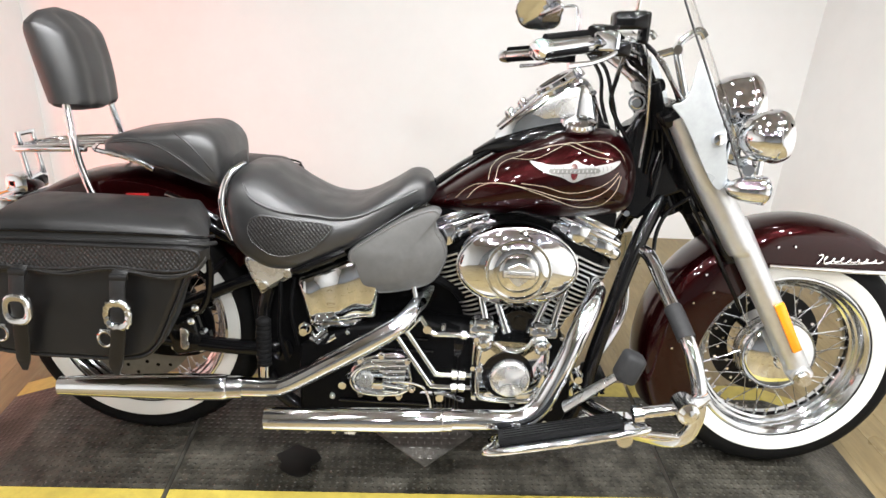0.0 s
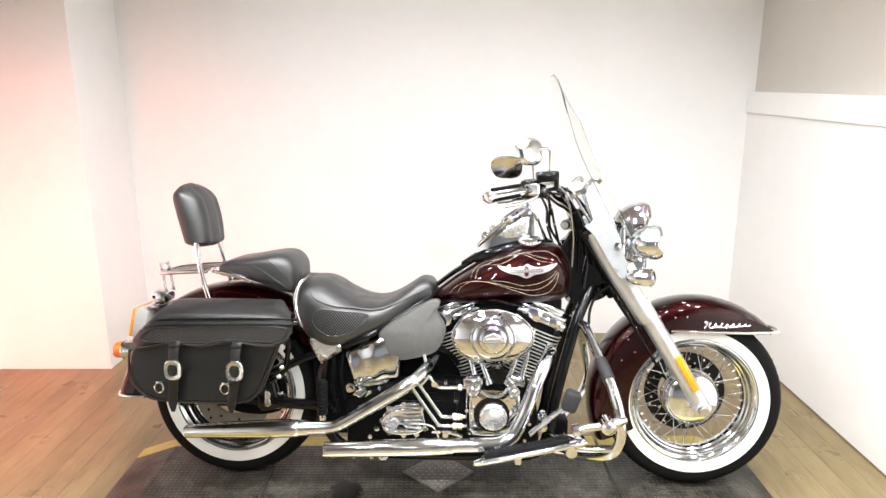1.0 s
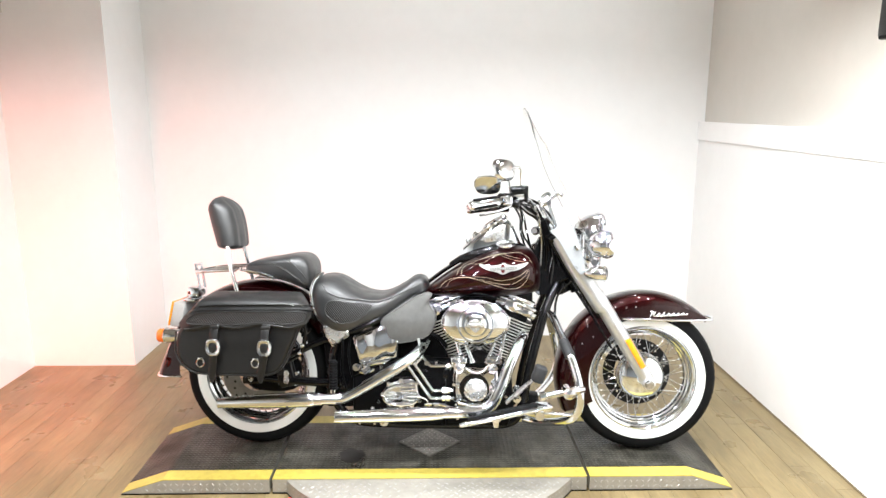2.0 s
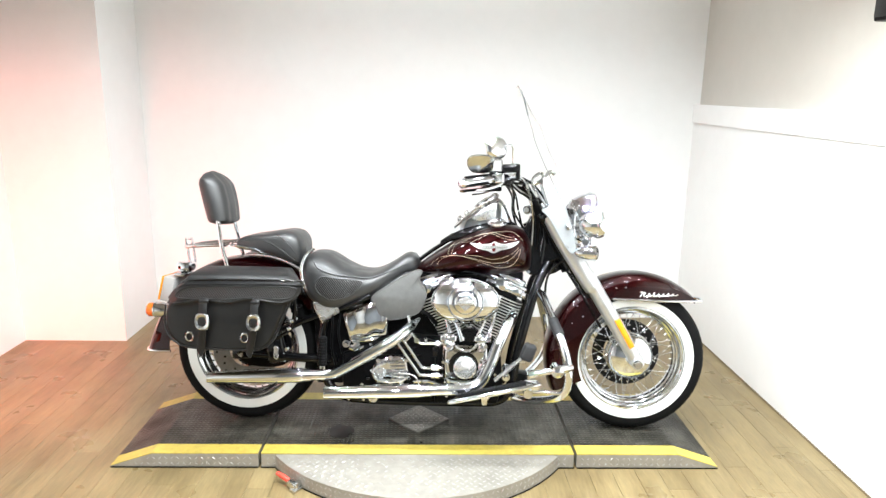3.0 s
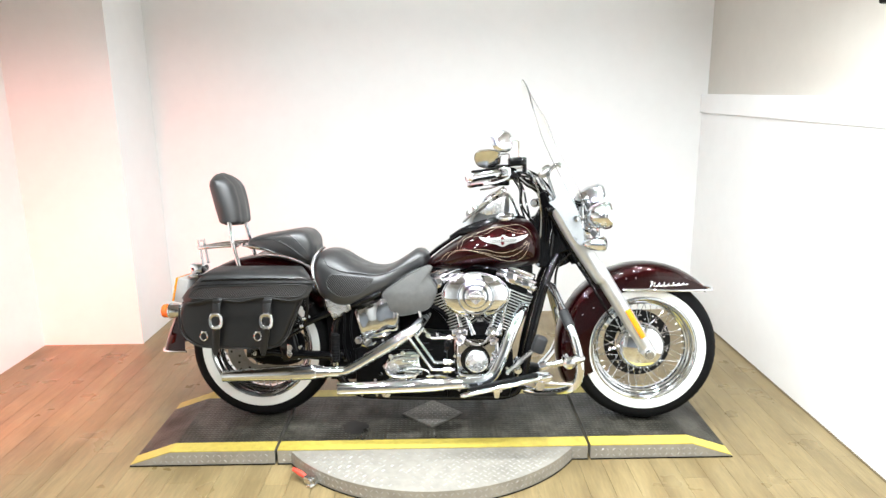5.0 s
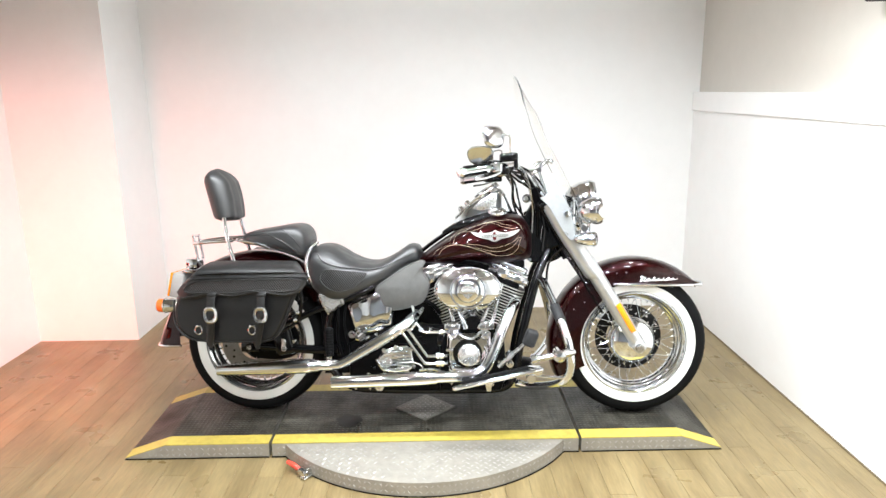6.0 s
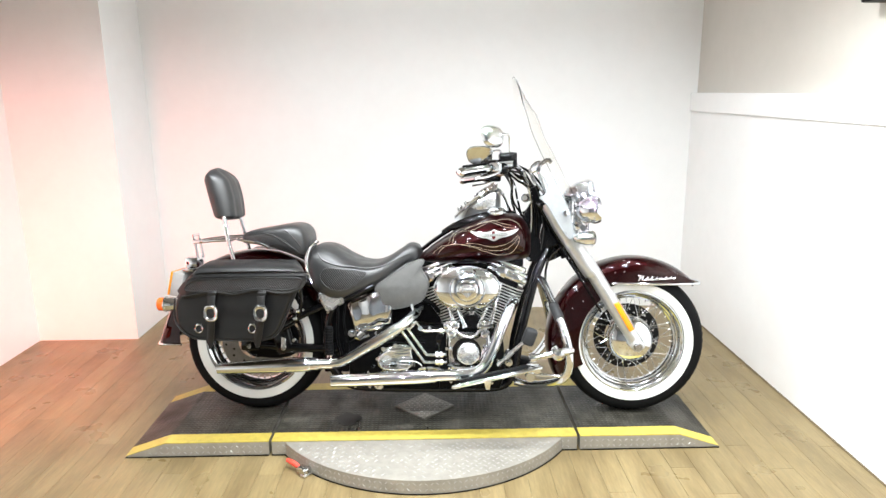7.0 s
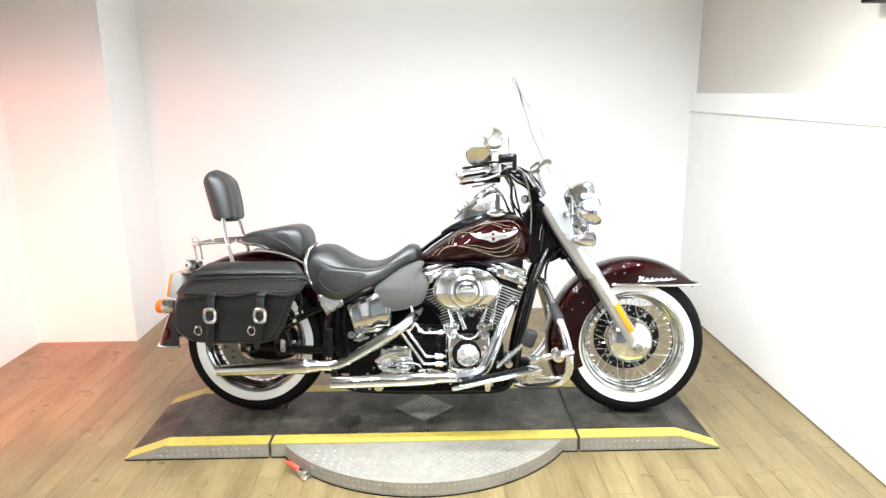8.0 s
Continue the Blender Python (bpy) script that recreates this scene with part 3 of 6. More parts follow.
for k in range(5):
    a = 2 * math.pi * k / 5
    part("disc_arm", rod((0.055 * math.cos(a), 0.06, 0.055 * math.sin(a)), (0.105 * math.cos(a), 0.06, 0.105 * math.sin(a)), 0.010, 0.008, 8), BLACK, wheel_front)
hole0 = None
for k in range(30):
    a, r = 2 * math.pi * k / 30, (0.110, 0.123, 0.136)[k % 3]
    m = pose(r * math.cos(a), 0.0592, r * math.sin(a), 90)
    if hole0 is None:
        hole0 = part("disc_hole", lathe([(0.0, 0.0), (0.0042, 0.0)], 10), SATIN, wheel_front)
        hole0.matrix_basis = m
    else:
        again("disc_hole", hole0, m, wheel_front)
part("hub_ring", lathe([(0.0975, -0.004), (0.1015, -0.012), (0.1035, -0.022), (0.1015, -0.026), (0.0975, -0.02)], 56, pose(0, -0.014, 0, 90), loop=True), SATIN, wheel_front, "grey ring round the hub cover")
part("axle_nut", join(rod((0.0, -0.158, 0), (0.0, -0.176, 0), 0.017, seg=6), rod((0, -0.15, 0), (0, -0.160, 0), 0.020)), POLISHED, wheel_front)

rear_hub = join(dish([(0.0, 0.05), (0.03, 0.05), (0.04, 0.04), (0.062, 0.03), (0.068, 0.01), (0.05, 0.0)], -0.02), rod((0, -0.16, 0), (0, 0.16, 0), 0.012))
wheel_rear = wheel("rear_wheel", -AX, rear_hub, "rear wire-spoked wheel with chrome rim and whitewall tyre")
part("brake_disc", lathe([(0.146, 0.003), (0.146, -0.003), (0.075, -0.003), (0.075, 0.003)], 64, pose(0, -0.072, 0, 90), loop=True), DISCR, wheel_rear, "worn steel brake disc")
hole0 = None
for k in range(27):
    a, r = 2 * math.pi * k / 27, (0.100, 0.115, 0.130)[k % 3]
    m = pose(r * math.cos(a), -0.0755, r * math.sin(a), 90)
    if hole0 is None:
        hole0 = part("disc_hole", lathe([(0.0, 0.0), (0.005, 0.0)], 10), HOLE, wheel_rear)
        hole0.matrix_basis = m
    else:
        again("disc_hole", hole0, m, wheel_rear)


part("belt_pulley", lathe([(0.0, 0.0), (0.108, 0.0), (0.112, 0.006), (0.112, 0.026), (0.0, 0.028)], 56, pose(0, 0.075, 0, 90)), BLACKM, wheel_rear, "black belt pulley")

# ---- fenders ----
def fender(cx, a0, a1, rout, rin, hw, n=48, t=0.003):
    """A deep fender over a wheel: angles in degrees, outer and skirt radius as functions of the angle."""
    rings = []
    for i in range(n):
        a = a0 + (a1 - a0) * i / (n - 1)
        R, q = rout(a), rin(a)
        w = hw(a) if callable(hw) else hw
        sec = [(q, -w), (q + (R - q) * 0.35, -w * 1.01), (q + (R - q) * 0.7, -w * 0.985), (R - 0.022, -w * 0.93), (R - 0.011, -w * 0.80), (R - 0.004, -w * 0.55), (R, -w * 0.25), (R + 0.001, 0)]
        sec += [(r, -y) for r, y in reversed(sec[:-1])]
        inner = [(max(r - t, q), y * (1 - t / w)) for r, y in sec]
        ca, sa = math.cos(math.radians(a)), math.sin(math.radians(a))
        rings.append([(cx + r * ca, y, AZ + r * sa) for r, y in sec + list(reversed(inner))])
    return loft(rings)


LOW = 0.259


def skirt_front(a):
    line = LOW / math.sin(math.radians(max(a, 20)))
    if a < 100:
        return min(line, 0.3715)
    f = min(1, max(0, (a - 108) / 22))
    f = f * f * (3 - 2 * f)
    return line * (1 - f) + 0.236 * f if f < 1 else 0.236


fender_front = part("front_fender", fender(AXF, 44.0, 204, lambda a: 0.373, skirt_front, lambda a: 0.086 if a > 60 else 0.086 * (0.55 + 0.45 * math.sin(math.radians((a - 38) / 22 * 90)))), PAINT, bike, "deep burgundy front fender with chrome trim")
for s in (-1, 1):
    part("fender_trim", tube([(AXF - 0.10, s * 0.089, AZ + LOW + 0.002), (AXF + 0.05, s * 0.090, AZ + LOW), (AXF + 0.19, s * 0.086, AZ + LOW - 0.002), (AXF + 0.285, s * 0.05, AZ + LOW - 0.005)], [0.0045, 0.006, 0.006, 0.005], 10, n=30), CHROME, fender_front, "chrome strip along the fender's lower edge")
part("fender_tip", tube([(AXF + 0.245, -0.070, AZ + LOW - 0.003), (AXF + 0.282, -0.048, AZ + LOW - 0.004), (AXF + 0.300, 0, AZ + LOW - 0.004), (AXF + 0.282, 0.048, AZ + LOW - 0.004), (AXF + 0.245, 0.070, AZ + LOW - 0.003)], 0.0055, 10, n=30), CHROME, fender_front, "bright fender tip")
script = []
for k in range(121):
    u = k / 120
    high = 0.0095 if u < 0.16 else 0.0072 if 0.3 < u < 0.42 else 0.0042
    w = 2 * math.pi * 7 * u
    z = high * math.sin(w)
    script.append((0.846 + 0.142 * u + 0.0048 * math.cos(w) + 0.55 * z, 0.5985 + z + 0.004 * u))
part("script_emblem", join(tube([(x, -0.0895, z) for x, z in script], 0.0017, 6, n=220), tube([(0.835, -0.0895, 0.588), (0.843, -0.0895, 0.600), (0.846, -0.0895, 0.611), (0.836, -0.0895, 0.609)], 0.0017, 6), tube([(0.850, -0.0895, 0.5905), (0.92, -0.0895, 0.5925), (0.992, -0.0885, 0.600)], 0.0011, 6)), BRUSHED, fender_front, "small silver script emblem")
# small chrome dots on the fender's right side
for fx, fz in ((0.735, 0.625), (0.775, 0.628), (0.60, 0.50), (0.575, 0.545), (0.555, 0.47), (0.52, 0.345)):
    part("fender_bolt", rod((fx, -0.085, fz), (fx, -0.0915, fz), 0.0036, 0.003, 8), CHROME, fender_front)


def rear_outer(a):
    return 0.405 if a < 150 else 0.405 + 0.030 * ((a - 150) / 31) ** 2


fender_rear = part("rear_fender", fender(-AX, 34, 181, rear_outer, lambda a: 0.335 if a < 150 else 0.335 - 0.012 * (a - 150) / 31, 0.105), PAINT, bike, "burgundy rear fender")
part("fender_tip", tube([(-AX - 0.318, -0.108, AZ - 0.008), (-AX - 0.40, -0.107, AZ - 0.008), (-AX - 0.435, -0.06, AZ - 0.01), (-AX - 0.44, 0, AZ - 0.01), (-AX - 0.435, 0.06, AZ - 0.01), (-AX - 0.40, 0.107, AZ - 0.008), (-AX - 0.318, 0.108, AZ - 0.008)], 0.006, 8, n=40), CHROME, fender_rear, "chrome strip on the fender's end")
strut = [(-AX + 0.409 * math.cos(math.radians(a)), AZ + 0.409 * math.sin(math.radians(a)) - 0.03) for a in (74, 66, 58, 50, 43, 36)]
part("fender_strut", tube([(x, -0.112, z) for x, z in strut], 0.012, 8, flat=0.45), CHROME, fender_rear, "chrome strip along the fender strut")
part("fender_strut", tube([(x, 0.112, z) for x, z in strut], 0.012, 8, flat=0.45), CHROME, fender_rear, "chrome strip along the fender strut")
part("side_reflector", box(0.055, 0.004, 0.012, 0.003, pose(-0.80, -0.1065, 0.668, 0, -4)), REDDARK, fender_rear, "red side reflector")
for fx, fz in ((-0.59, 0.645), (-0.60, 0.62)):
    part("strut_bolt", rod((fx, -0.108, fz), (fx, -0.128, fz), 0.011, 0.009, 10), POLISHED, fender_rear)


# ---- padded bodies ----
def side_of(stations, power=2.6):
    """A function that gives a cushion's half width at x, z."""
    rows = np.array(spline(stations, 60))

    def half(x, z):
        top, bottom, hw = (float(np.interp(x, rows[:, 0], rows[:, i])) for i in (1, 2, 3))
        q = min(1.0, abs((z - (top + bottom) / 2) / max((top - bottom) / 2, 1e-4)))
        return hw * (1 - q ** power) ** (1 / power)
    return half


def patch(half, outline, off=0.002, n=40):
    """A thin raised panel on a cushion's right side, inside an outline in x and z."""
    loop = spline(outline, n, True)
    c = sum(loop) / n
    v, f = [], []
    levels = (1.0, 1.0, 0.94, 0.7, 0.4)
    for k, s in enumerate(levels):
        for p in loop:
            x, z = c + (p - c) * s
            v.append((x, -half(x, z) - (off if k else -0.002), z))
    v.append((c[0], -half(*c) - off, c[1]))
    for k in range(len(levels) - 1):
        for i in range(n):
            j = (i + 1) % n
            f.append((k * n + i, k * n + j, (k + 1) * n + j, (k + 1) * n + i))
    o = (len(levels) - 1) * n
    f += [(o + i, o + (i + 1) % n, len(v) - 1) for i in range(n)]
    return v, f


def on_side(half, pts, r, n=40, off=0.0, seg=8, closed=False):
    """A fine line laid on a cushion's right side."""
    path = spline(pts, n, closed)
    return tube([(x, -half(x, z) - off, z) for x, z in path], r, seg, n=n, closed=closed)


TANK = [(-0.127, 0.685, 0.672, 0.02), (-0.10, 0.702, 0.664, 0.07), (-0.04, 0.748, 0.658, 0.115), (0.03, 0.794, 0.655, 0.140), (0.10, 0.834, 0.655, 0.153), (0.17, 0.866, 0.657, 0.159), (0.24, 0.884, 0.660, 0.157), (0.31, 0.878, 0.666, 0.146), (0.35, 0.852, 0.676, 0.126), (0.374, 0.81, 0.69, 0.08), (0.38, 0.775, 0.72, 0.02)]
tank = part("fuel_tank", cushion(TANK, 2.3, 40, 44), PAINT, bike, "glossy burgundy fuel tank with gold pinstripes")
tank_half = side_of(TANK, 2.3)
stripes = [
    [(0.023, 0.756), (0.032, 0.783), (0.068, 0.810), (0.125, 0.827), (0.166, 0.842), (0.223, 0.852), (0.28, 0.856), (0.316, 0.838), (0.330, 0.818)],
    [(0.038, 0.759), (0.051, 0.791), (0.092, 0.812), (0.133, 0.830), (0.19, 0.846), (0.219, 0.840), (0.259, 0.826), (0.301, 0.820)],
    [(0.076, 0.805), (0.126, 0.812), (0.174, 0.836), (0.206, 0.851), (0.24, 0.842), (0.283, 0.832)],
    [(-0.022, 0.711), (-0.003, 0.735), (0.034, 0.752), (0.081, 0.751), (0.133, 0.738), (0.187, 0.720), (0.231, 0.706), (0.282, 0.712), (0.312, 0.745), (0.323, 0.784)],
    [(-0.048, 0.707), (-0.028, 0.729), (0.005, 0.746), (0.064, 0.753), (0.124, 0.745), (0.203, 0.727), (0.254, 0.729), (0.294, 0.753), (0.319, 0.787)],
    [(0.097, 0.757), (0.149, 0.754), (0.201, 0.742), (0.252, 0.750), (0.292, 0.769), (0.314, 0.792)],
]
for st in stripes:
    part("pinstripe", on_side(tank_half, st, 0.00055, 60, 0.0002, 5), TAN, tank, "fine gold pinstripe")
wing = [(0.115, 0.807), (0.16, 0.803), (0.20, 0.808), (0.215, 0.816), (0.235, 0.808), (0.27, 0.806), (0.317, 0.818), (0.30, 0.800), (0.27, 0.786), (0.24, 0.780), (0.212, 0.768), (0.185, 0.778), (0.155, 0.784), (0.13, 0.794)]
badge = part("tank_badge", patch(tank_half, wing, 0.004, 70), SILVERP, tank, "silver winged emblem")
part("badge_plate", patch(tank_half, [(0.160, 0.7955), (0.21, 0.7985), (0.263, 0.8020), (0.265, 0.7915), (0.21, 0.788), (0.162, 0.785)], 0.0058, 40), DISCR, badge, "dark bar across the wings")
# reflections in the badge's middle, put in as a red patch
part("badge_centre", patch(tank_half, [(0.204, 0.803), (0.211, 0.810), (0.218, 0.804), (0.219, 0.782), (0.212, 0.774), (0.205, 0.781)], 0.0052, 30), REDP, badge, "red centre of the emblem")
for k in range(11):
    fx = 0.166 + 0.0092 * k
    fz = 0.7895 + 0.062 * (fx - 0.155)
    part("badge_bar", on_side(tank_half, [(fx, fz - 0.0022), (fx + 0.001, fz), (fx + 0.0015, fz + 0.0024)], 0.0014, 6, 0.0062, 5), SILVERP, badge)
for k in range(7):
    for s in (-1, 1):
        fx = 0.213 + s * (0.024 + 0.0095 * k)
        up = 0.0 if s < 0 else 0.0006 * k
        part("feather", on_side(tank_half, [(fx, 0.8035 + up), (fx + s * 0.003, 0.793 + up + 0.0010 * k), (fx + s * 0.001, 0.7795 + 0.0028 * k + up)], 0.0008, 12, 0.0042, 5), DISCR, badge)
part("tank_seam", on_side(tank_half, [(-0.09, 0.662), (0.05, 0.659), (0.2, 0.663), (0.34, 0.69)], 0.004, 40, -0.02), BLACK, tank)

# the gloss tank's dark reflection, built as a black band under the console
REFLECTED = [(-0.012, 0.802, 0.79, 0.010), (0.022, 0.826, 0.80, 0.024), (0.075, 0.858, 0.80, 0.050), (0.144, 0.884, 0.80, 0.064), (0.215, 0.901, 0.80, 0.070), (0.27, 0.899, 0.80, 0.060), (0.31, 0.886, 0.82, 0.040)]
part("tank_bib", cushion(REFLECTED, 2.6, 32, 30), BLACK, tank, "black panel along the tank's top")
CONSOLE = [(0.040, 0.850, 0.82, 0.018), (0.075, 0.886, 0.83, 0.034), (0.144, 0.944, 0.83, 0.045), (0.212, 0.988, 0.83, 0.051), (0.238, 0.990, 0.83, 0.050), (0.258, 0.968, 0.83, 0.046), (0.288, 0.905, 0.84, 0.034), (0.302, 0.878, 0.85, 0.02)]
console = part("tank_console", cushion(CONSOLE, 7, 40, 34), CHROME, tank, "chrome instrument console along the tank's top")
for s in (-1, 1):
    part("console_rail", tube([(0.046, s * 0.021, 0.862), (0.078, s * 0.036, 0.893), (0.144, s * 0.047, 0.949), (0.210, s * 0.053, 0.992)], 0.0042, 8, n=30), POLISHED, console)
    part("side_plate", prism([(0.118, 0.904), (0.150, 0.894), (0.222, 0.904), (0.226, 0.968), (0.212, 0.972), (0.165, 0.944)], s * 0.048, s * 0.0545, 0.0018, 2), BRUSHED, console, "flat satin side plate")
dial = part("speedometer", lathe([(0.0, 0.006), (0.040, 0.006), (0.047, 0.013), (0.052, 0.011), (0.054, -0.012)], 40, pose(0.176, 0, 0.972, 0, -34)), CHROME, tank, "round speedometer in a chrome bezel")
part("dial_face", lathe([(0.0, 0.0085), (0.0385, 0.0085)], 36, pose(0.176, 0, 0.972, 0, -34)), BLACKM, dial)
for kx, kz in ((0.072, 0.898), (0.100, 0.922), (0.222, 1.000)):
    part("console_knob", lathe([(0, 0.014), (0.009, 0.014), (0.012, 0.010), (0.014, 0.0), (0.014, -0.01)], 18, pose(kx, -0.014, kz, 0, -36)), CHROME, console)
for kx, kz in ((0.205, 0.985), (0.236, 0.993), (0.258, 0.972)):
    part("console_screw", rod((kx, -0.048, kz - 0.012), (kx, -0.0575, kz - 0.012), 0.006, 0.005, 10), POLISHED, console)
part("tank_strap", tube([(-0.11, 0, 0.71), (-0.04, 0, 0.763), (0.03, 0, 0.808), (0.08, 0, 0.838)], 0.026, 12, flat=0.35), BLACK, tank, "black strip along the tank's spine")
gascap = part("gas_cap", lathe([(0, 0.014), (0.02, 0.0135), (0.030, 0.011), (0.038, 0.005), (0.039, -0.003), (0.034, -0.014)], 32, pose(0.228, -0.074, 0.889, 12, -6)), CHROME, tank, "chrome filler cap")
part("cap_rib", join(*[rod((0.228 + 0.037 * math.cos(a), -0.074 + 0.037 * math.sin(a), 0.885 + 0.007 * math.sin(a)), (0.228 + 0.037 * math.cos(a), -0.074 + 0.037 * math.sin(a), 0.892 + 0.007 * math.sin(a)), 0.003, seg=6) for a in (2 * math.pi * k / 20 for k in range(20))]), CHROME, gascap)

SEAT = [(-0.592, 0.694, 0.645, 0.08), (-0.577, 0.729, 0.59, 0.145), (-0.547, 0.747, 0.543, 0.17), (-0.487, 0.742, 0.506, 0.182), (-0.42, 0.702, 0.510, 0.184), (-0.36, 0.675, 0.536, 0.178), (-0.3, 0.670, 0.570, 0.165), (-0.25, 0.687, 0.600, 0.146), (-0.2, 0.717, 0.630, 0.122), (-0.155, 0.746, 0.658, 0.102), (-0.118, 0.742, 0.676, 0.085), (-0.098, 0.719, 0.69, 0.04)]
seat = part("rider_seat", cushion(SEAT, 2.9, 44, 46, 4.5), VINYL, bike, "low black vinyl saddle with basket-weave sides")
seat_half = side_of(SEAT, 3.6)
basket = [(-0.492, 0.655), (-0.423, 0.650), (-0.350, 0.643), (-0.328, 0.630), (-0.380, 0.580), (-0.455, 0.562), (-0.510, 0.592), (-0.520, 0.630)]
part("basket_panel", patch(seat_half, basket, 0.002, 44), WEAVE, seat, "basket-weave panel on the saddle's side")
part("seat_piping", on_side(seat_half, basket, 0.0026, 60, 0.0006, 6, True), VINYL, seat)
part("seat_piping", on_side(seat_half, [(-0.535, 0.722), (-0.508, 0.690), (-0.452, 0.669), (-0.388, 0.660), (-0.318, 0.652), (-0.26, 0.662), (-0.20, 0.688), (-0.14, 0.715)], 0.0030, 50, 0.0), VINYL, seat)
part("seat_hem", on_side(seat_half, [(-0.552, 0.58), (-0.52, 0.545), (-0.47, 0.523), (-0.40, 0.532), (-0.34, 0.558), (-0.28, 0.593), (-0.22, 0.630), (-0.15, 0.672)], 0.006, 50, 0.001), VINYL, seat)
part("stitching", on_side(seat_half, [(-0.53, 0.567), (-0.47, 0.537), (-0.40, 0.545), (-0.33, 0.575), (-0.26, 0.615), (-0.21, 0.643)], 0.0009, 50, 0.0015, 5), STITCH, seat)
part("seat_rail", tube([(-0.538, -0.12, 0.765), (-0.566, -0.155, 0.74), (-0.581, -0.165, 0.69), (-0.573, -0.178, 0.64), (-0.555, -0.186, 0.595)], [0.005, 0.007, 0.0075, 0.0065, 0.004], 10, n=30), CHROME, seat, "chrome strip on the saddle's rear edge")

PILLION = [(-0.882, 0.782, 0.760, 0.06), (-0.870, 0.798, 0.752, 0.10), (-0.83, 0.813, 0.748, 0.118), (-0.76, 0.824, 0.738, 0.132), (-0.69, 0.836, 0.716, 0.138), (-0.65, 0.838, 0.700, 0.138), (-0.62, 0.828, 0.692, 0.130), (-0.598, 0.802, 0.692, 0.112), (-0.586, 0.768, 0.70, 0.06)]
pillion = part("passenger_seat", cushion(PILLION, 4.2, 44, 40), VINYL, bike, "padded black vinyl passenger seat")
pill_half = side_of(PILLION, 4.2)
part("seat_piping", on_side(pill_half, [(-0.85, 0.792), (-0.79, 0.800), (-0.74, 0.795), (-0.685, 0.768), (-0.645, 0.738), (-0.62, 0.715)], 0.0022, 40), VINYL, pillion)
part("seat_piping", on_side(pill_half, [(-0.70, 0.826), (-0.665, 0.806), (-0.632, 0.77), (-0.612, 0.74)], 0.0022, 30), VINYL, pillion)
part("stitching", on_side(pill_half, [(-0.85, 0.797), (-0.79, 0.805), (-0.738, 0.800), (-0.683, 0.773), (-0.643, 0.743), (-0.62, 0.72)], 0.0008, 40, 0.001, 5), STITCH, pillion)
for s in (-1, 1):
    part("grab_strip", tube([(-0.915, s * 0.05, 0.773), (-0.89, s * 0.105, 0.772), (-0.83, s * 0.122, 0.765), (-0.775, s * 0.131, 0.752), (-0.745, s * 0.135, 0.738)], [0.005, 0.006, 0.006, 0.005], 8, n=30), CHROME, pillion, "chrome grab strip")

# ---- sissy bar, backrest and rack ----
sissy = part("sissy_bar", join(*[tube([(-0.962, s * 0.095, 0.93), (-0.950, s * 0.10, 0.87), (-0.937, s * 0.112, 0.80), (-0.925, s * 0.118, 0.745), (-0.905, s * 0.118, 0.68), (-0.89, s * 0.116, 0.63)], 0.0095, 12, n=30) for s in (-1, 1)], tube([(-0.975, -0.095, 0.93), (-0.985, 0, 0.95), (-0.975, 0.095, 0.93)], 0.009, 10)), CHROME, bike, "chrome sissy bar")
rings = []
for i in range(26):
    u = i / 25
    z = 0.855 + 0.228 * u
    xm = -0.958 - 0.030 * u - 0.020 * u * u
    w = 0.122 * (1 - 0.10 * (1 - u) ** 2) * min(1, (1.0001 - u) * 6) ** 0.45 * min(1, (u + 0.02) * 12) ** 0.35
    d = 0.047 * (1 + 0.16 * math.sin(math.pi * u)) * min(1, (1.0001 - u) * 4) ** 0.5 * min(1, (u + 0.02) * 14) ** 0.4
    ring = []
    for k in range(48):
        a = 2 * math.pi * k / 48
        c, s = math.cos(a), math.sin(a)
        y = w * math.copysign(abs(c) ** (2 / 3.2), c)
        x = d * math.copysign(abs(s) ** (2 / 2.4), s)
        if s > 0.05:
            x += 0.012 * abs(math.cos(y / 0.122 * math.pi * 1.5)) ** 0.7 * s - 0.006
        ring.append((xm + x, y, z))
    rings.append(ring)
part("backrest", loft(rings), VINYL, sissy, "black vinyl backrest pad with upright pleats")
rack = part("luggage_rack", join(tube([(-0.915, -0.10, 0.772), (-1.0, -0.10, 0.768), (-1.08, -0.085, 0.76), (-1.115, -0.04, 0.755), (-1.118, 0, 0.755), (-1.115, 0.04, 0.755), (-1.08, 0.085, 0.76), (-1.0, 0.10, 0.768), (-0.915, 0.10, 0.772)], 0.008, 10, n=50), rod((-1.118, -0.03, 0.79), (-1.10, -0.03, 0.68), 0.007), rod((-1.118, 0.03, 0.79), (-1.10, 0.03, 0.68), 0.007), rod((-1.118, -0.03, 0.785), (-1.118, 0.03, 0.785), 0.006)), CHROME, bike, "chrome luggage rack")
for s in (-0.05, 0.0, 0.05):
    part("rack_bar", rod((-0.92, s, 0.772), (-1.11, s, 0.757), 0.005), CHROME, rack)
tail = part("tail_light", join(box(0.06, 0.10, 0.045, 0.012, pose(-1.125, 0, 0.665)), box(0.05, 0.16, 0.012, 0.004, pose(-1.13, 0, 0.635))), CHROME, bike, "chrome tail light")
part("lens", box(0.012, 0.07, 0.028, 0.005, pose(-1.1515, 0, 0.665)), REDLENS, tail, "red lens")
plate = part("licence_plate", box(0.050, 0.17, 0.108, 0.006, pose(-1.180, 0, 0.572, 0, 12)), PLATE, bike, "plain grey number plate mount")
# amber colour stands in for the orange reflection along the plate's edge
part("plate_frame", box(0.007, 0.172, 0.106, 0.002, pose(-1.2085, 0, 0.578, 0, 12)), AMBER, plate, "thin amber reflector behind the plate mount")


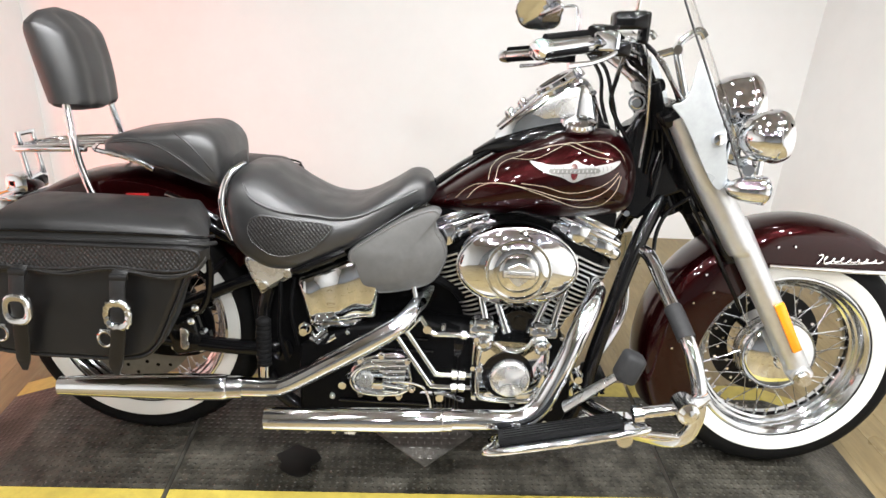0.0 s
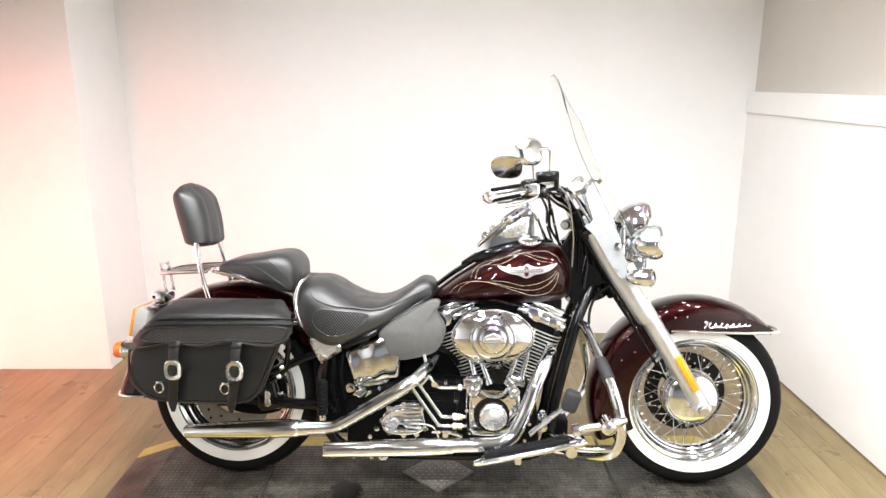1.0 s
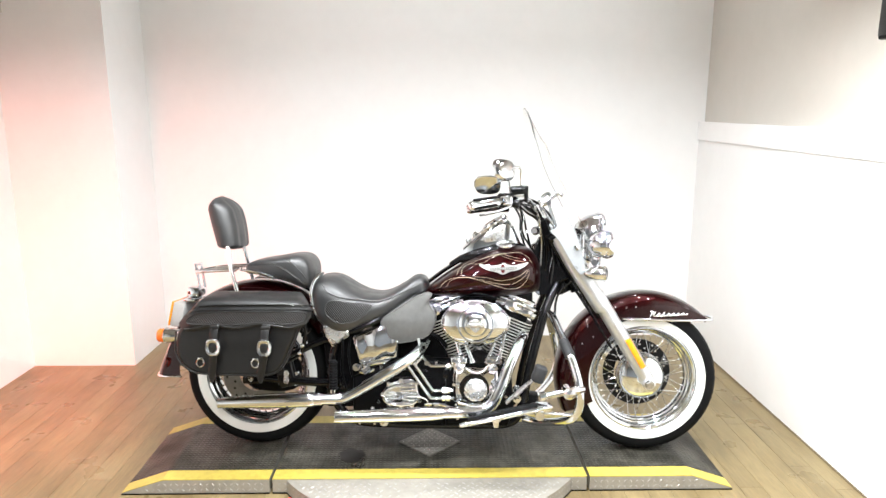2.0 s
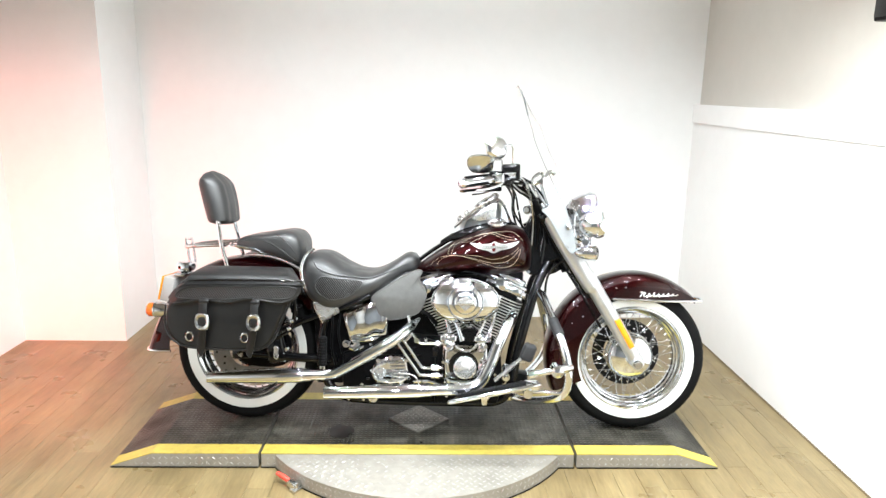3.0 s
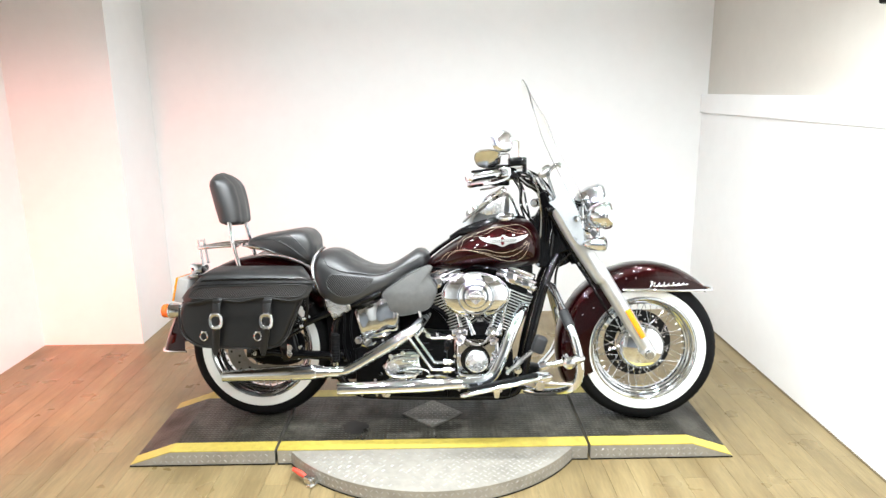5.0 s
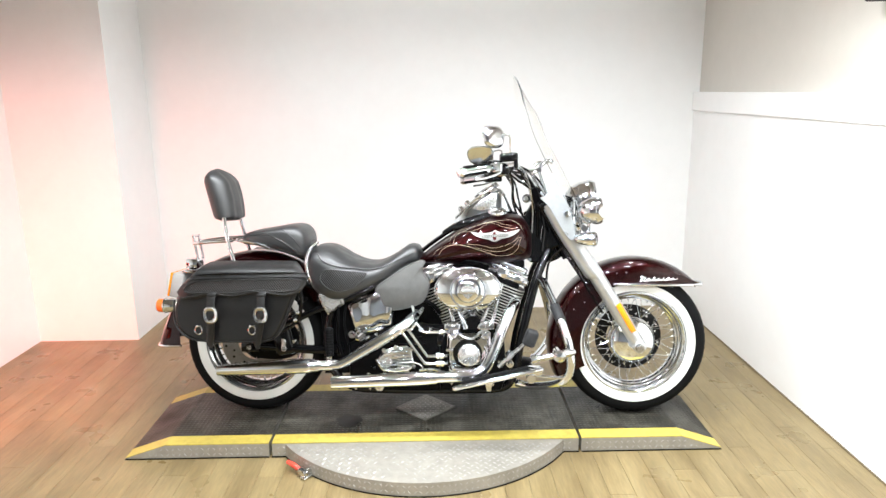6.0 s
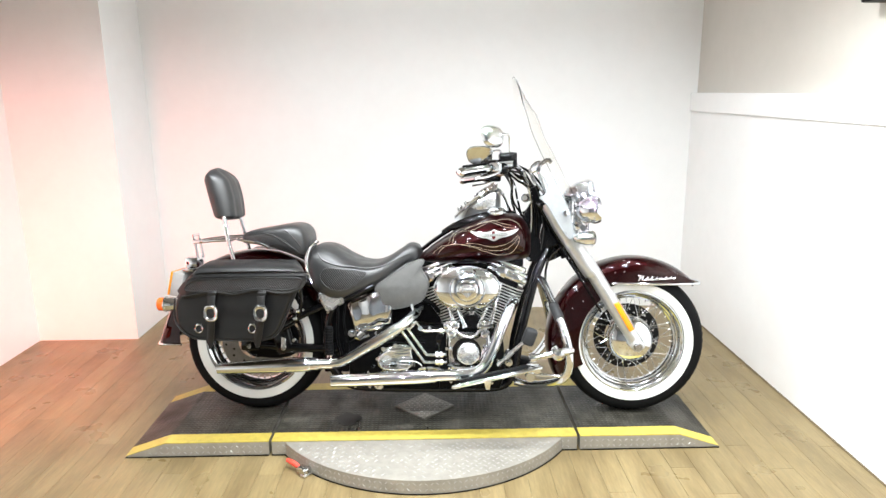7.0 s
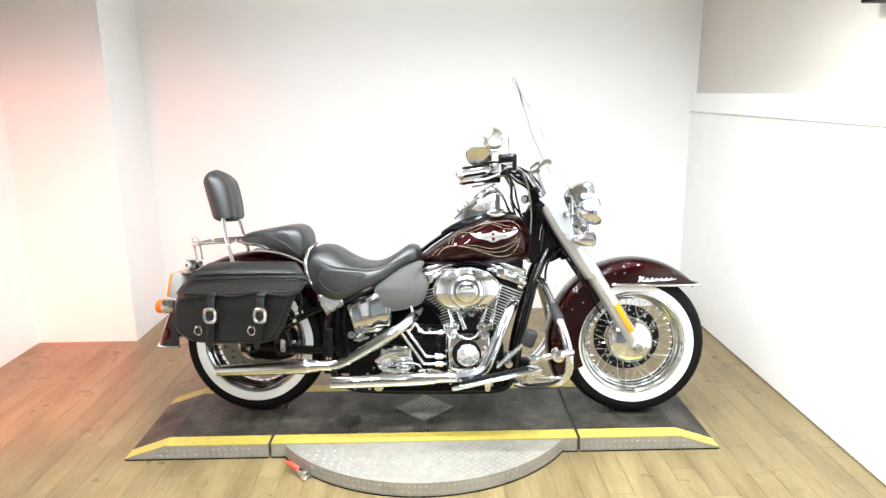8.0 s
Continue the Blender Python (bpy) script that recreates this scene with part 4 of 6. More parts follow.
def bullet_lamp(x, y, z, r, length, lens, back=False):
    """A bullet-shaped turn signal, pointing forward or back."""
    s = -1 if back else 1
    m = pose(x, y, z, 0, 90 * s)
    lamp = part("turn_signal", lathe([(0, -length * 0.62), (r * 0.45, -length * 0.55), (r * 0.8, -length * 0.3), (r * 0.97, 0), (r, length * 0.25), (r * 1.06, length * 0.27), (r * 1.06, length * 0.33), (r * 0.95, length * 0.35)], 24, m), CHROME, bike, "chrome bullet turn signal")
    deep = 0.22 if back else 0.0
    part("lens", lathe([(r * 0.95, length * 0.34), (r * 0.93, length * (0.36 + deep)), (r * 0.8, length * (0.42 + deep)), (r * 0.4, length * (0.47 + deep)), (0, length * (0.48 + deep))], 24, m), lens, lamp)
    return lamp


for s in (-1, 1):
    lamp = bullet_lamp(-1.160, s * 0.175, 0.502, 0.031, 0.095, ORANGE, True)
    part("stalk", rod((-1.145, s * 0.15, 0.502), (-1.12, s * 0.05, 0.53), 0.008), CHROME, lamp)

# ---- saddlebag ----
BAGY = -0.425
body = [(-1.042, 0.56), (-1.048, 0.50), (-1.032, 0.450), (-0.990, 0.414), (-0.93, 0.402), (-0.82, 0.399), (-0.69, 0.402), (-0.635, 0.432), (-0.597, 0.51), (-0.560, 0.60), (-0.545, 0.655), (-0.66, 0.665), (-0.86, 0.662), (-0.945, 0.650), (-1.01, 0.605)]
line = spline(body, 64, True)
mid = sum(line) / 64
bag = part("saddlebag", loft([[((mid + (p - mid) * f)[0] - 0.055 * max(0.0, (p[0] + 0.72) / 0.17) * max(0.0, (y + 0.40) / 0.165), y, (mid + (p - mid) * f)[1]) for p in line] for y, f in ((-0.235, 0.95), (-0.243, 0.985), (-0.26, 1.0), (-0.39, 1.0), (-0.405, 0.988), (-0.416, 0.968), (-0.422, 0.945), (BAGY, 0.91))]), LEATHER, bike, "black leather saddlebag with two buckled straps")
low = np.array([(-1.035, 0.598), (-1.0, 0.572), (-0.95, 0.574), (-0.894, 0.590), (-0.84, 0.584), (-0.795, 0.583), (-0.75, 0.592), (-0.708, 0.599), (-0.65, 0.590), (-0.60, 0.586), (-0.56, 0.593), (-0.536, 0.606), (-0.520, 0.628), (-0.512, 0.655)])
rings = []
for i in range(44):
    u = i / 43
    x = -1.035 + 0.517 * u
    endf = min(1, (u + 0.01) * 9, (1.01 - u) * 9) ** 0.5
    top = 0.655 + 0.046 * endf + 0.004 * math.sin(u * 3.1)
    fl = float(np.interp(x, low[:, 0], low[:, 1]))
    yf = BAGY - 0.012 * endf + 0.02 * (1 - endf)
    outer = [(-0.222, 0.635), (-0.222, top - 0.02), (-0.235, top - 0.004), (-0.30, top + 0.002), (-0.37, top - 0.004), (yf + 0.02, top - 0.014), (yf + 0.005, top - 0.026), (yf - 0.001, top - 0.045), (yf - 0.006, (top + fl) / 2), (yf - 0.004, fl + 0.006), (yf - 0.001, fl)]
    inner = [(yf + 0.006, fl + 0.002), (yf + 0.006, (top + fl) / 2), (yf + 0.012, top - 0.045), (yf + 0.03, top - 0.028), (-0.37, top - 0.014), (-0.30, top - 0.010), (-0.245, top - 0.014), (-0.232, 0.635)]
    slant = 0.085 * max(0.0, 1 - u * 5)
    tuck = 0.070 * max(0.0, (u - 0.72) / 0.28) ** 1.5
    rings.append([(x + slant * max(0.0, (z - 0.595) / 0.105) - tuck * min(1.0, max(0.0, (y + 0.432) / 0.2)), y, z) for y, z in outer + inner])
lid = part("lid", loft(rings), LEATHER, bag, "leather lid with a scalloped flap")
part("lid_seam", tube([(-0.985, -0.428, 0.640), (-0.95, -0.437, 0.652), (-0.85, -0.4395, 0.657), (-0.70, -0.4395, 0.660), (-0.58, -0.438, 0.662), (-0.532, -0.428, 0.660), (-0.516, -0.400, 0.655)], 0.0045, 8, n=50), LEATHER, lid)
part("lid_seam", tube([(-0.968, -0.428, 0.659), (-0.93, -0.435, 0.668), (-0.85, -0.4375, 0.672), (-0.70, -0.4375, 0.675), (-0.58, -0.436, 0.676), (-0.535, -0.424, 0.672), (-0.520, -0.395, 0.668)], 0.003, 8, n=50), BLACK, lid)
band = [(-0.985, 0.604), (-0.955, 0.640), (-0.85, 0.648), (-0.70, 0.651), (-0.57, 0.653), (-0.535, 0.644), (-0.552, 0.614), (-0.62, 0.606), (-0.70, 0.611), (-0.78, 0.602), (-0.86, 0.600)]
part("weave_band", prism([tuple(p) for p in spline(band, 50, True)], -0.4420, -0.4452, 0.0012, 1), WEAVE, lid, "basket-weave band across the flap")
part("band_piping", tube([(x, -0.4445, z) for x, z in band], 0.0032, 8, n=80, closed=True), LEATHER, lid, "rounded piping round the woven band")
hem = [(x, -0.444, z + 0.007) for x, z in low[1:-1:2]]
part("flap_hem", tube(hem, 0.0035, 8, n=60), LEATHER, lid)
part("stitching", tube([(x, -0.4462, z + 0.013) for x, z in low[1:-1]], 0.0009, 5, n=60), STITCH, lid)
part("bag_piping", tube([(x, BAGY + 0.004, z) for x, z in [(-1.040, 0.57), (-1.045, 0.50), (-1.029, 0.453), (-0.988, 0.418), (-0.93, 0.406), (-0.82, 0.403), (-0.69, 0.406), (-0.638, 0.436), (-0.60, 0.512), (-0.563, 0.60)]], 0.004, 8, n=60), LEATHER, bag)
for bx, dx in ((-0.692, -0.02), (-0.885, -0.012)):
    strap = part("strap", ribbon([(bx + 0.006, -0.445, 0.605), (bx + 0.002, -0.456, 0.575), (bx, -0.459, 0.51), (bx + dx * 0.5, -0.452, 0.45), (bx + dx, -0.446, 0.405), (bx + dx, -0.445, 0.380)], [0.030, 0.030, 0.029, 0.029, 0.028, 0.010], 0.005), LEATHER, bag, "black leather strap")
    part("strap_loop", box(0.034, 0.012, 0.012, 0.003, pose(bx + 0.004, -0.452, 0.592)), LEATHER, strap)
    lobes = 14 if bx > -0.8 else 0
    def ringpts(f, y):
        return [(bx + 0.027 * f * math.copysign(abs(math.cos(a)) ** 0.75, math.cos(a)) * (1 + (0.04 * math.cos(lobes * a) if lobes else 0)), y, 0.518 + 0.031 * f * math.copysign(abs(math.sin(a)) ** 0.75, math.sin(a)) * (1 + (0.04 * math.cos(lobes * a) if lobes else 0))) for a in (2 * math.pi * k / 60 for k in range(60))]
    face = loft([ringpts(0.58, -0.458), ringpts(0.60, -0.4655), ringpts(0.74, -0.468), ringpts(0.92, -0.468), ringpts(1.02, -0.465), ringpts(1.04, -0.458)], cap=False, loop=True)
    part("buckle_tongue", box(0.022, 0.006, 0.034, 0.0025, pose(bx, -0.4605, 0.518)), LEATHER, strap)
    part("buckle", face, POLISHED, strap, "engraved silver buckle")
for rx, rz in ((-0.945, 0.452), (-0.735, 0.452)):
    part("d_ring", join(tube([(rx + 0.014 * math.cos(a), BAGY - 0.008, rz + 0.016 * math.sin(a)) for a in (2 * math.pi * k / 14 for k in range(14))], 0.003, 8, n=30, closed=True), box(0.022, 0.008, 0.008, 0.002, pose(rx, BAGY - 0.004, rz + 0.016))), CHROME, bag, "chrome ring on the bag's side")
for rx, rz in ((-0.56, 0.60), (-0.565, 0.515), (-0.575, 0.485)):
    part("bag_stud", lathe([(0, 0.005), (0.005, 0.004), (0.008, 0)], 12, pose(rx, -0.40, rz, 90)), CHROME, bag)
part("bag_bracket", join(tube([(-0.61, -0.235, 0.66), (-0.592, -0.23, 0.55), (-0.61, -0.225, 0.45), (-0.68, -0.22, 0.40)], 0.009, 8), rod((-0.60, -0.23, 0.52), (-0.60, -0.11, 0.52), 0.009)), BLACK, bag)

flip = Matrix.Diagonal((1, -1, 1, 1))
made = {}
for o in (bag, *bag.children_recursive):
    twin = new(o.name.split(".")[0], o.data)
    twin.parent = made.get(o.parent, o.parent)
    twin.matrix_basis = flip if o is bag else o.matrix_basis
    for key in o.keys():
        twin[key] = o[key]
    made[o] = twin

# ---- exhaust ----
upper = part("muffler", tube([(-0.932, -0.272, 0.247), (-0.926, -0.272, 0.248), (-0.80, -0.272, 0.255), (-0.66, -0.272, 0.262), (-0.56, -0.272, 0.267), (-0.545, -0.272, 0.268)], [0.021, 0.0215, 0.027, 0.031, 0.030, 0.023], 24, n=30), CHROME, bike, "long chrome muffler")
part("outlet", rod((-0.9315, -0.272, 0.247), (-0.9335, -0.272, 0.2469), 0.018), HOLE, upper)
part("clamp_band", rod((-0.548, -0.272, 0.268), (-0.515, -0.270, 0.269), 0.0265, seg=20), POLISHED, upper)
part("header_pipe", tube([(-0.52, -0.270, 0.269), (-0.45, -0.268, 0.271), (-0.41, -0.266, 0.282), (-0.30, -0.256, 0.345), (-0.19, -0.240, 0.410), (-0.15, -0.218, 0.436), (-0.125, -0.170, 0.455), (-0.105, -0.10, 0.468)], 0.0225, 20, n=50), CHROME, upper, "chrome pipe from the rear cylinder")
lower = part("muffler", tube([(-0.452, -0.292, 0.203), (-0.446, -0.292, 0.204), (-0.30, -0.292, 0.211), (-0.14, -0.292, 0.219), (-0.06, -0.292, 0.224), (-0.045, -0.292, 0.225)], [0.024, 0.0255, 0.0275, 0.0285, 0.0275, 0.024], 24, n=30), CHROME, bike, "long chrome muffler under the engine")
part("outlet", rod((-0.4515, -0.292, 0.203), (-0.4535, -0.292, 0.203), 0.021), HOLE, lower)
part("clamp_band", rod((-0.05, -0.292, 0.225), (-0.03, -0.291, 0.226), 0.027, seg=20), POLISHED, lower)
part("header_pipe", tube([(-0.035, -0.291, 0.226), (0.06, -0.288, 0.230), (0.125, -0.283, 0.234), (0.168, -0.272, 0.258), (0.197, -0.262, 0.31), (0.218, -0.255, 0.36), (0.244, -0.238, 0.425), (0.272, -0.208, 0.478), (0.296, -0.150, 0.506), (0.302, -0.08, 0.500)], 0.0235, 20, n=50), CHROME, lower, "chrome pipe from the front cylinder")
for bx in (-0.43, -0.36, -0.30):
    part("bracket_bolt", rod((bx, -0.285, 0.180), (bx, -0.297, 0.180), 0.006, 0.005, seg=8), SATIN, lower)
part("bracket", prism([(-0.30, 0.20), (-0.23, 0.20), (-0.255, 0.165), (-0.275, 0.165)], -0.27, -0.28, 0.002), SATIN, lower)

# ---- engine ----
CX, CZ = 0.12, 0.245
engine = part("engine", join(
    prism([(-0.02, 0.13), (0.24, 0.13), (0.265, 0.20), (0.255, 0.33), (0.22, 0.41), (0.02, 0.41), (-0.02, 0.33)], -0.165, 0.165, 0.015),
    prism([(-0.41, 0.135), (-0.02, 0.13), (-0.02, 0.39), (-0.10, 0.41), (-0.28, 0.39), (-0.41, 0.33)], -0.16, 0.15, 0.015),
    rod((-0.17, -0.10, 0.36), (0.01, -0.10, 0.36), 0.045)), BLACKM, bike, "black and chrome V-twin engine")
for s, name in ((-1, "rear_cylinder"), (1, "front_cylinder")):
    tilt = s * 22.5
    m = pose(CX, 0, CZ, 0, tilt)
    cyl = part(name, moved(join(rod((0, -0.01, 0.15), (0, -0.01, 0.345), 0.056, seg=28), box(0.13, 0.15, 0.05, 0.012, pose(0, -0.01, 0.36))), m), BLACKM, engine, "black finned cylinder")
    fin = None
    for k in range(16):
        up = 0.166 + 0.0128 * k
        wide = min(0.066 + 0.30 * max(0.0, up - 0.19), 0.099) / 0.08
        mm = m @ pose(0, -0.012, up) @ Matrix.Diagonal((wide, 1.0 + 0.006 * k, 1, 1))
        if fin is None:
            edge = [(0.08 * math.copysign(abs(math.cos(a)) ** 0.62, math.cos(a)), 0.084 * math.copysign(abs(math.sin(a)) ** 0.62, math.sin(a))) for a in (2 * math.pi * q / 44 for q in range(44))]
            fin = part("fin", loft([[(x * f, y * f, h) for x, y in edge] for f, h in ((0.6, 0.0026), (0.985, 0.0026), (1.0, 0.0016), (1.0, -0.0016), (0.985, -0.0026), (0.6, -0.0026))], cap=False), FINEDGE, cyl, "bright-edged cooling fin")
            fin.data.materials.append(BLACKM)
            for p in fin.data.polygons:
                p.material_index = 1 if abs(p.normal.z) > 0.95 else 0
            fin.matrix_basis = mm
        else:
            again("fin", fin, mm, cyl)
    part("rocker_box", moved(join(box(0.186, 0.17, 0.030, 0.010, pose(0, -0.01, 0.398), 3), box(0.168, 0.16, 0.020, 0.008, pose(0, -0.01, 0.422), 3), box(0.13, 0.14, 0.030, 0.014, pose(0.008, -0.008, 0.442), 3), box(0.05, 0.012, 0.045, 0.005, pose(-0.03, -0.094, 0.405)), box(0.04, 0.010, 0.03, 0.004, pose(0.045, -0.096, 0.402)), *[rod((bx, by, 0.43), (bx, by, 0.452), 0.008, seg=8) for bx in (-0.06, 0.06) for by in (-0.065, 0.045)], *[rod((bx, -0.088, 0.40), (bx, -0.097, 0.40), 0.007, seg=6) for bx in (-0.065, 0, 0.065)]), m), CHROME, engine, "chrome rocker box")
    for k in (-1, 1):
        a = (CX + s * 0.052 + k * 0.022, -0.175, 0.405)
        b = (CX + s * 0.112 + k * 0.012, -0.128, 0.585)
        d = [b[i] - a[i] for i in range(3)]
        at = lambda f: tuple(a[i] + d[i] * f for i in range(3))
        part("pushrod_tube", join(rod(at(0), at(0.55), 0.0098), rod(at(0.5), at(1.0), 0.0078), rod(at(0.48), at(0.56), 0.0122), rod(at(-0.02), at(0.06), 0.014), rod(at(0.1), at(0.14), 0.0122)), CHROME, engine, "chrome pushrod tube")
cover = [(0.014, 0.236), (0.034, 0.224), (0.150, 0.226), (0.180, 0.246), (0.192, 0.29), (0.198, 0.34), (0.194, 0.385), (0.178, 0.406), (0.152, 0.402), (0.138, 0.380), (0.106, 0.370), (0.072, 0.376), (0.060, 0.402), (0.034, 0.410), (0.012, 0.395), (0.008, 0.32)]
cam_cover = part("cam_cover", prism([tuple(p) for p in spline(cover, 70, True)], -0.15, -0.206, 0.018, 5), CHROME, engine, "chrome cam cover")
part("recess_ring", lathe([(0.040, 0.003), (0.060, 0.003), (0.0615, 0.0)], 48, pose(0.098, -0.2065, 0.304, 90)), BLACK, cam_cover, "black recess round the timing cover")
part("timing_cover", lathe([(0.0, 0.0155), (0.012, 0.0155), (0.013, 0.0148), (0.026, 0.0146), (0.027, 0.0140), (0.039, 0.0134), (0.0445, 0.011), (0.0475, 0.005), (0.048, -0.012)], 56, pose(0.104, -0.213, 0.299, 90)), BRUSHED, cam_cover, "round brushed timing cover")
part("cover_lip", tube([(x, -0.207, z) for x, z in [(0.030, 0.385), (0.026, 0.33), (0.028, 0.262), (0.040, 0.240), (0.09, 0.2345), (0.15, 0.2375), (0.172, 0.255)]], 0.0052, 10, n=60), CHROME, cam_cover, "rounded lip along the cover")
part("cover_lip", tube([(x, -0.206, z) for x, z in [(0.062, 0.386), (0.085, 0.372), (0.115, 0.368), (0.140, 0.380), (0.150, 0.398)]], 0.0060, 10, n=40), CHROME, cam_cover)
part("cover_gap", tube([(x, -0.2075, z) for x, z in [(0.020, 0.385), (0.0165, 0.33), (0.0175, 0.258), (0.032, 0.232)]], 0.0028, 8, n=40), BLACK, cam_cover, "black joint line round the cover")
for bx, bz, br in ((0.036, 0.382, 0.020), (0.172, 0.380, 0.019), (0.180, 0.325, 0.016), (0.030, 0.318, 0.013), (0.172, 0.262, 0.012)):
    part("cover_boss", lathe([(0.0, 0.012), (br * 0.35, 0.0115), (br * 0.42, 0.006), (br * 0.7, 0.008), (br * 0.95, 0.003), (br, -0.012)], 26, pose(bx, -0.207, bz, 90)), CHROME, cam_cover, "rounded boss on the cover")
for tx in (0.034, 0.176):
    part("lifter_cover", join(box(0.066, 0.05, 0.018, 0.006, pose(tx, -0.172, 0.408, 0, 0)), box(0.050, 0.042, 0.022, 0.008, pose(tx, -0.172, 0.424)), *[rod((tx + k * 0.027, -0.188, 0.405), (tx + k * 0.027, -0.188, 0.424), 0.007, seg=8) for k in (-1, 0, 1)], *[rod((tx + k * 0.022, -0.185, 0.412), (tx + k * 0.022, -0.204, 0.416), 0.007, seg=8) for k in (-1, 1)]), CHROME, cam_cover, "chrome lifter block")
for bx, bz in ((0.02, 0.245), (0.165, 0.245), (0.188, 0.39), (0.018, 0.395), (0.19, 0.31), (0.014, 0.32)):
    part("cover_screw", rod((bx, -0.205, bz), (bx, -0.216, bz), 0.006, seg=10), CHROME, cam_cover)

AC = (0.100, 0.571)


def oval(e, c, y, n=84):
    """A ring between an oval scaled by e and a circle of radius c, whichever is given."""
    out = []
    for k in range(n):
        a = 2 * math.pi * k / n
        px, pz = (0.138 * e, 0.0935 * e) if c is None else (c * 0.93, c * 0.93)
        out.append((AC[0] + px * math.cos(a), y, AC[1] + pz * math.sin(a)))
    return out


steps = [oval(0.93, None, -0.140), oval(0.985, None, -0.145), oval(1.0, None, -0.152), oval(1.0, None, -0.1920), oval(0.992, None, -0.1990), oval(0.965, None, -0.2055), oval(0.92, None, -0.2105), oval(0.86, None, -0.2145)]
steps += [oval(0, r, y) for r, y in ((0.0815, -0.2225), (0.0800, -0.2265), (0.0780, -0.2270), (0.0765, -0.2230), (0.0740, -0.2230), (0.0722, -0.2272), (0.066, -0.2305), (0.0575, -0.2330), (0.0515, -0.2335), (0.0500, -0.2300), (0.0485, -0.2300), (0.0472, -0.2360), (0.040, -0.2390), (0.020, -0.2410), (0.001, -0.2415))]
ac = part("air_cleaner", loft(steps, cap=False), CHROME, engine, "large oval chrome air cleaner cover", sharp=32)
part("filter_body", loft([oval(0.90, None, -0.09), oval(0.93, None, -0.142)]), BLACKM, ac)
part("rim_bead", tube(oval(0.995, None, -0.1945)[::2], 0.0028, 8, n=84, closed=True), POLISHED, ac, "bright bead round the cover")
shield = [(AC[0] + x, AC[1] + z) for x, z in ((-0.026, 0.014), (-0.012, 0.020), (0.0, 0.025), (0.012, 0.020), (0.026, 0.014), (0.022, -0.010), (0.012, -0.022), (0.0, -0.030), (-0.012, -0.022), (-0.022, -0.010))]
part("emblem_shield", prism(shield, -0.2400, -0.2435, 0.001, 1), BRUSHED, ac, "plain shield shape")
part("emblem_bar_edge", box(0.073, 0.003, 0.0185, 0.001, pose(AC[0], -0.2440, AC[1])), DISCR, ac)
part("emblem_bar", box(0.069, 0.004, 0.0145, 0.001, pose(AC[0], -0.2452, AC[1])), BRUSHED, ac, "plain bright bar across the shield")
part("emblem_line", box(0.056, 0.002, 0.0022, 0.0004, pose(AC[0], -0.2468, AC[1])), DISCR, ac)
part("intake", tube([(0.12, -0.02, 0.53), (0.11, -0.07, 0.56), (0.105, -0.13, 0.575)], 0.04, 16), BLACKM, engine)
trans = [(-0.285, 0.252), (-0.278, 0.285), (-0.252, 0.312), (-0.205, 0.326), (-0.165, 0.332), (-0.140, 0.320), (-0.132, 0.285), (-0.128, 0.245), (-0.150, 0.220), (-0.200, 0.212), (-0.255, 0.216), (-0.278, 0.232)]
tcover = part("transmission_cover", prism([tuple(p) for p in spline(trans, 48, True)], -0.15, -0.182, 0.010, 4), CHROME, engine, "chrome transmission side cover")
part("cover_rib", join(tube([(-0.170, -0.184, 0.306), (-0.225, -0.185, 0.303), (-0.262, -0.186, 0.286), (-0.274, -0.187, 0.258), (-0.262, -0.187, 0.234), (-0.22, -0.186, 0.224), (-0.165, -0.185, 0.228), (-0.140, -0.184, 0.240)], 0.0075, 10, n=60), *[box(0.085 - 0.010 * k, 0.012, 0.0065, 0.0025, pose(-0.185 + 0.004 * k, -0.186, 0.318 - 0.0145 * k, 0, -4)) for k in range(5)], box(0.055, 0.014, 0.010, 0.004, pose(-0.175, -0.188, 0.250, 0, 8)), box(0.04, 0.012, 0.008, 0.003, pose(-0.18, -0.187, 0.235, 0, 4))), CHROME, tcover, "raised ribs of the cover")
part("cover_cap", lathe([(0, 0.006), (0.018, 0.006), (0.0205, 0.003), (0.022, -0.008)], 32, pose(-0.244, -0.186, 0.259, 90)), BRUSHED, tcover)
part("release_cable", tube([(-0.175, -0.192, 0.262), (-0.13, -0.195, 0.262), (-0.10, -0.19, 0.248), (-0.085, -0.185, 0.215), (-0.08, -0.18, 0.185)], 0.0032, 8, n=30), SATIN, tcover)
for bx, bz in ((-0.281, 0.266), (-0.205, 0.324), (-0.142, 0.314), (-0.129, 0.240), (-0.205, 0.214), (-0.255, 0.220), (-0.160, 0.218), (-0.256, 0.310)):
    part("cover_screw", join(rod((bx, -0.175, bz), (bx, -0.192, bz), 0.0068, 0.006, seg=10), rod((bx, -0.17, bz), (bx, -0.182, bz), 0.009, seg=12)), POLISHED, tcover)
part("starter", join(rod((-0.13, -0.11, 0.345), (0.0, -0.11, 0.345), 0.042, seg=24), box(0.03, 0.04, 0.05, 0.006, pose(-0.02, -0.14, 0.345))), BLACK, engine, "black starter motor")
def bent(corners, r, name, label):
    """A round pipe with straight runs and tight bends at the corners."""
    pts = [np.array(corners[0], float)]
    for a, b, c in zip(corners, corners[1:], corners[2:]):
        a, b, c = (np.array(q, float) for q in (a, b, c))
        da, dc = (a - b) / np.linalg.norm(a - b), (c - b) / np.linalg.norm(c - b)
        pts += [b + da * 0.016, b + (da + dc) * 0.0035, b + dc * 0.016]
    pts.append(np.array(corners[-1], float))
    return part(name, tube([tuple(p) for p in pts], r, 12, n=8 * len(pts)), CHROME, engine, label)


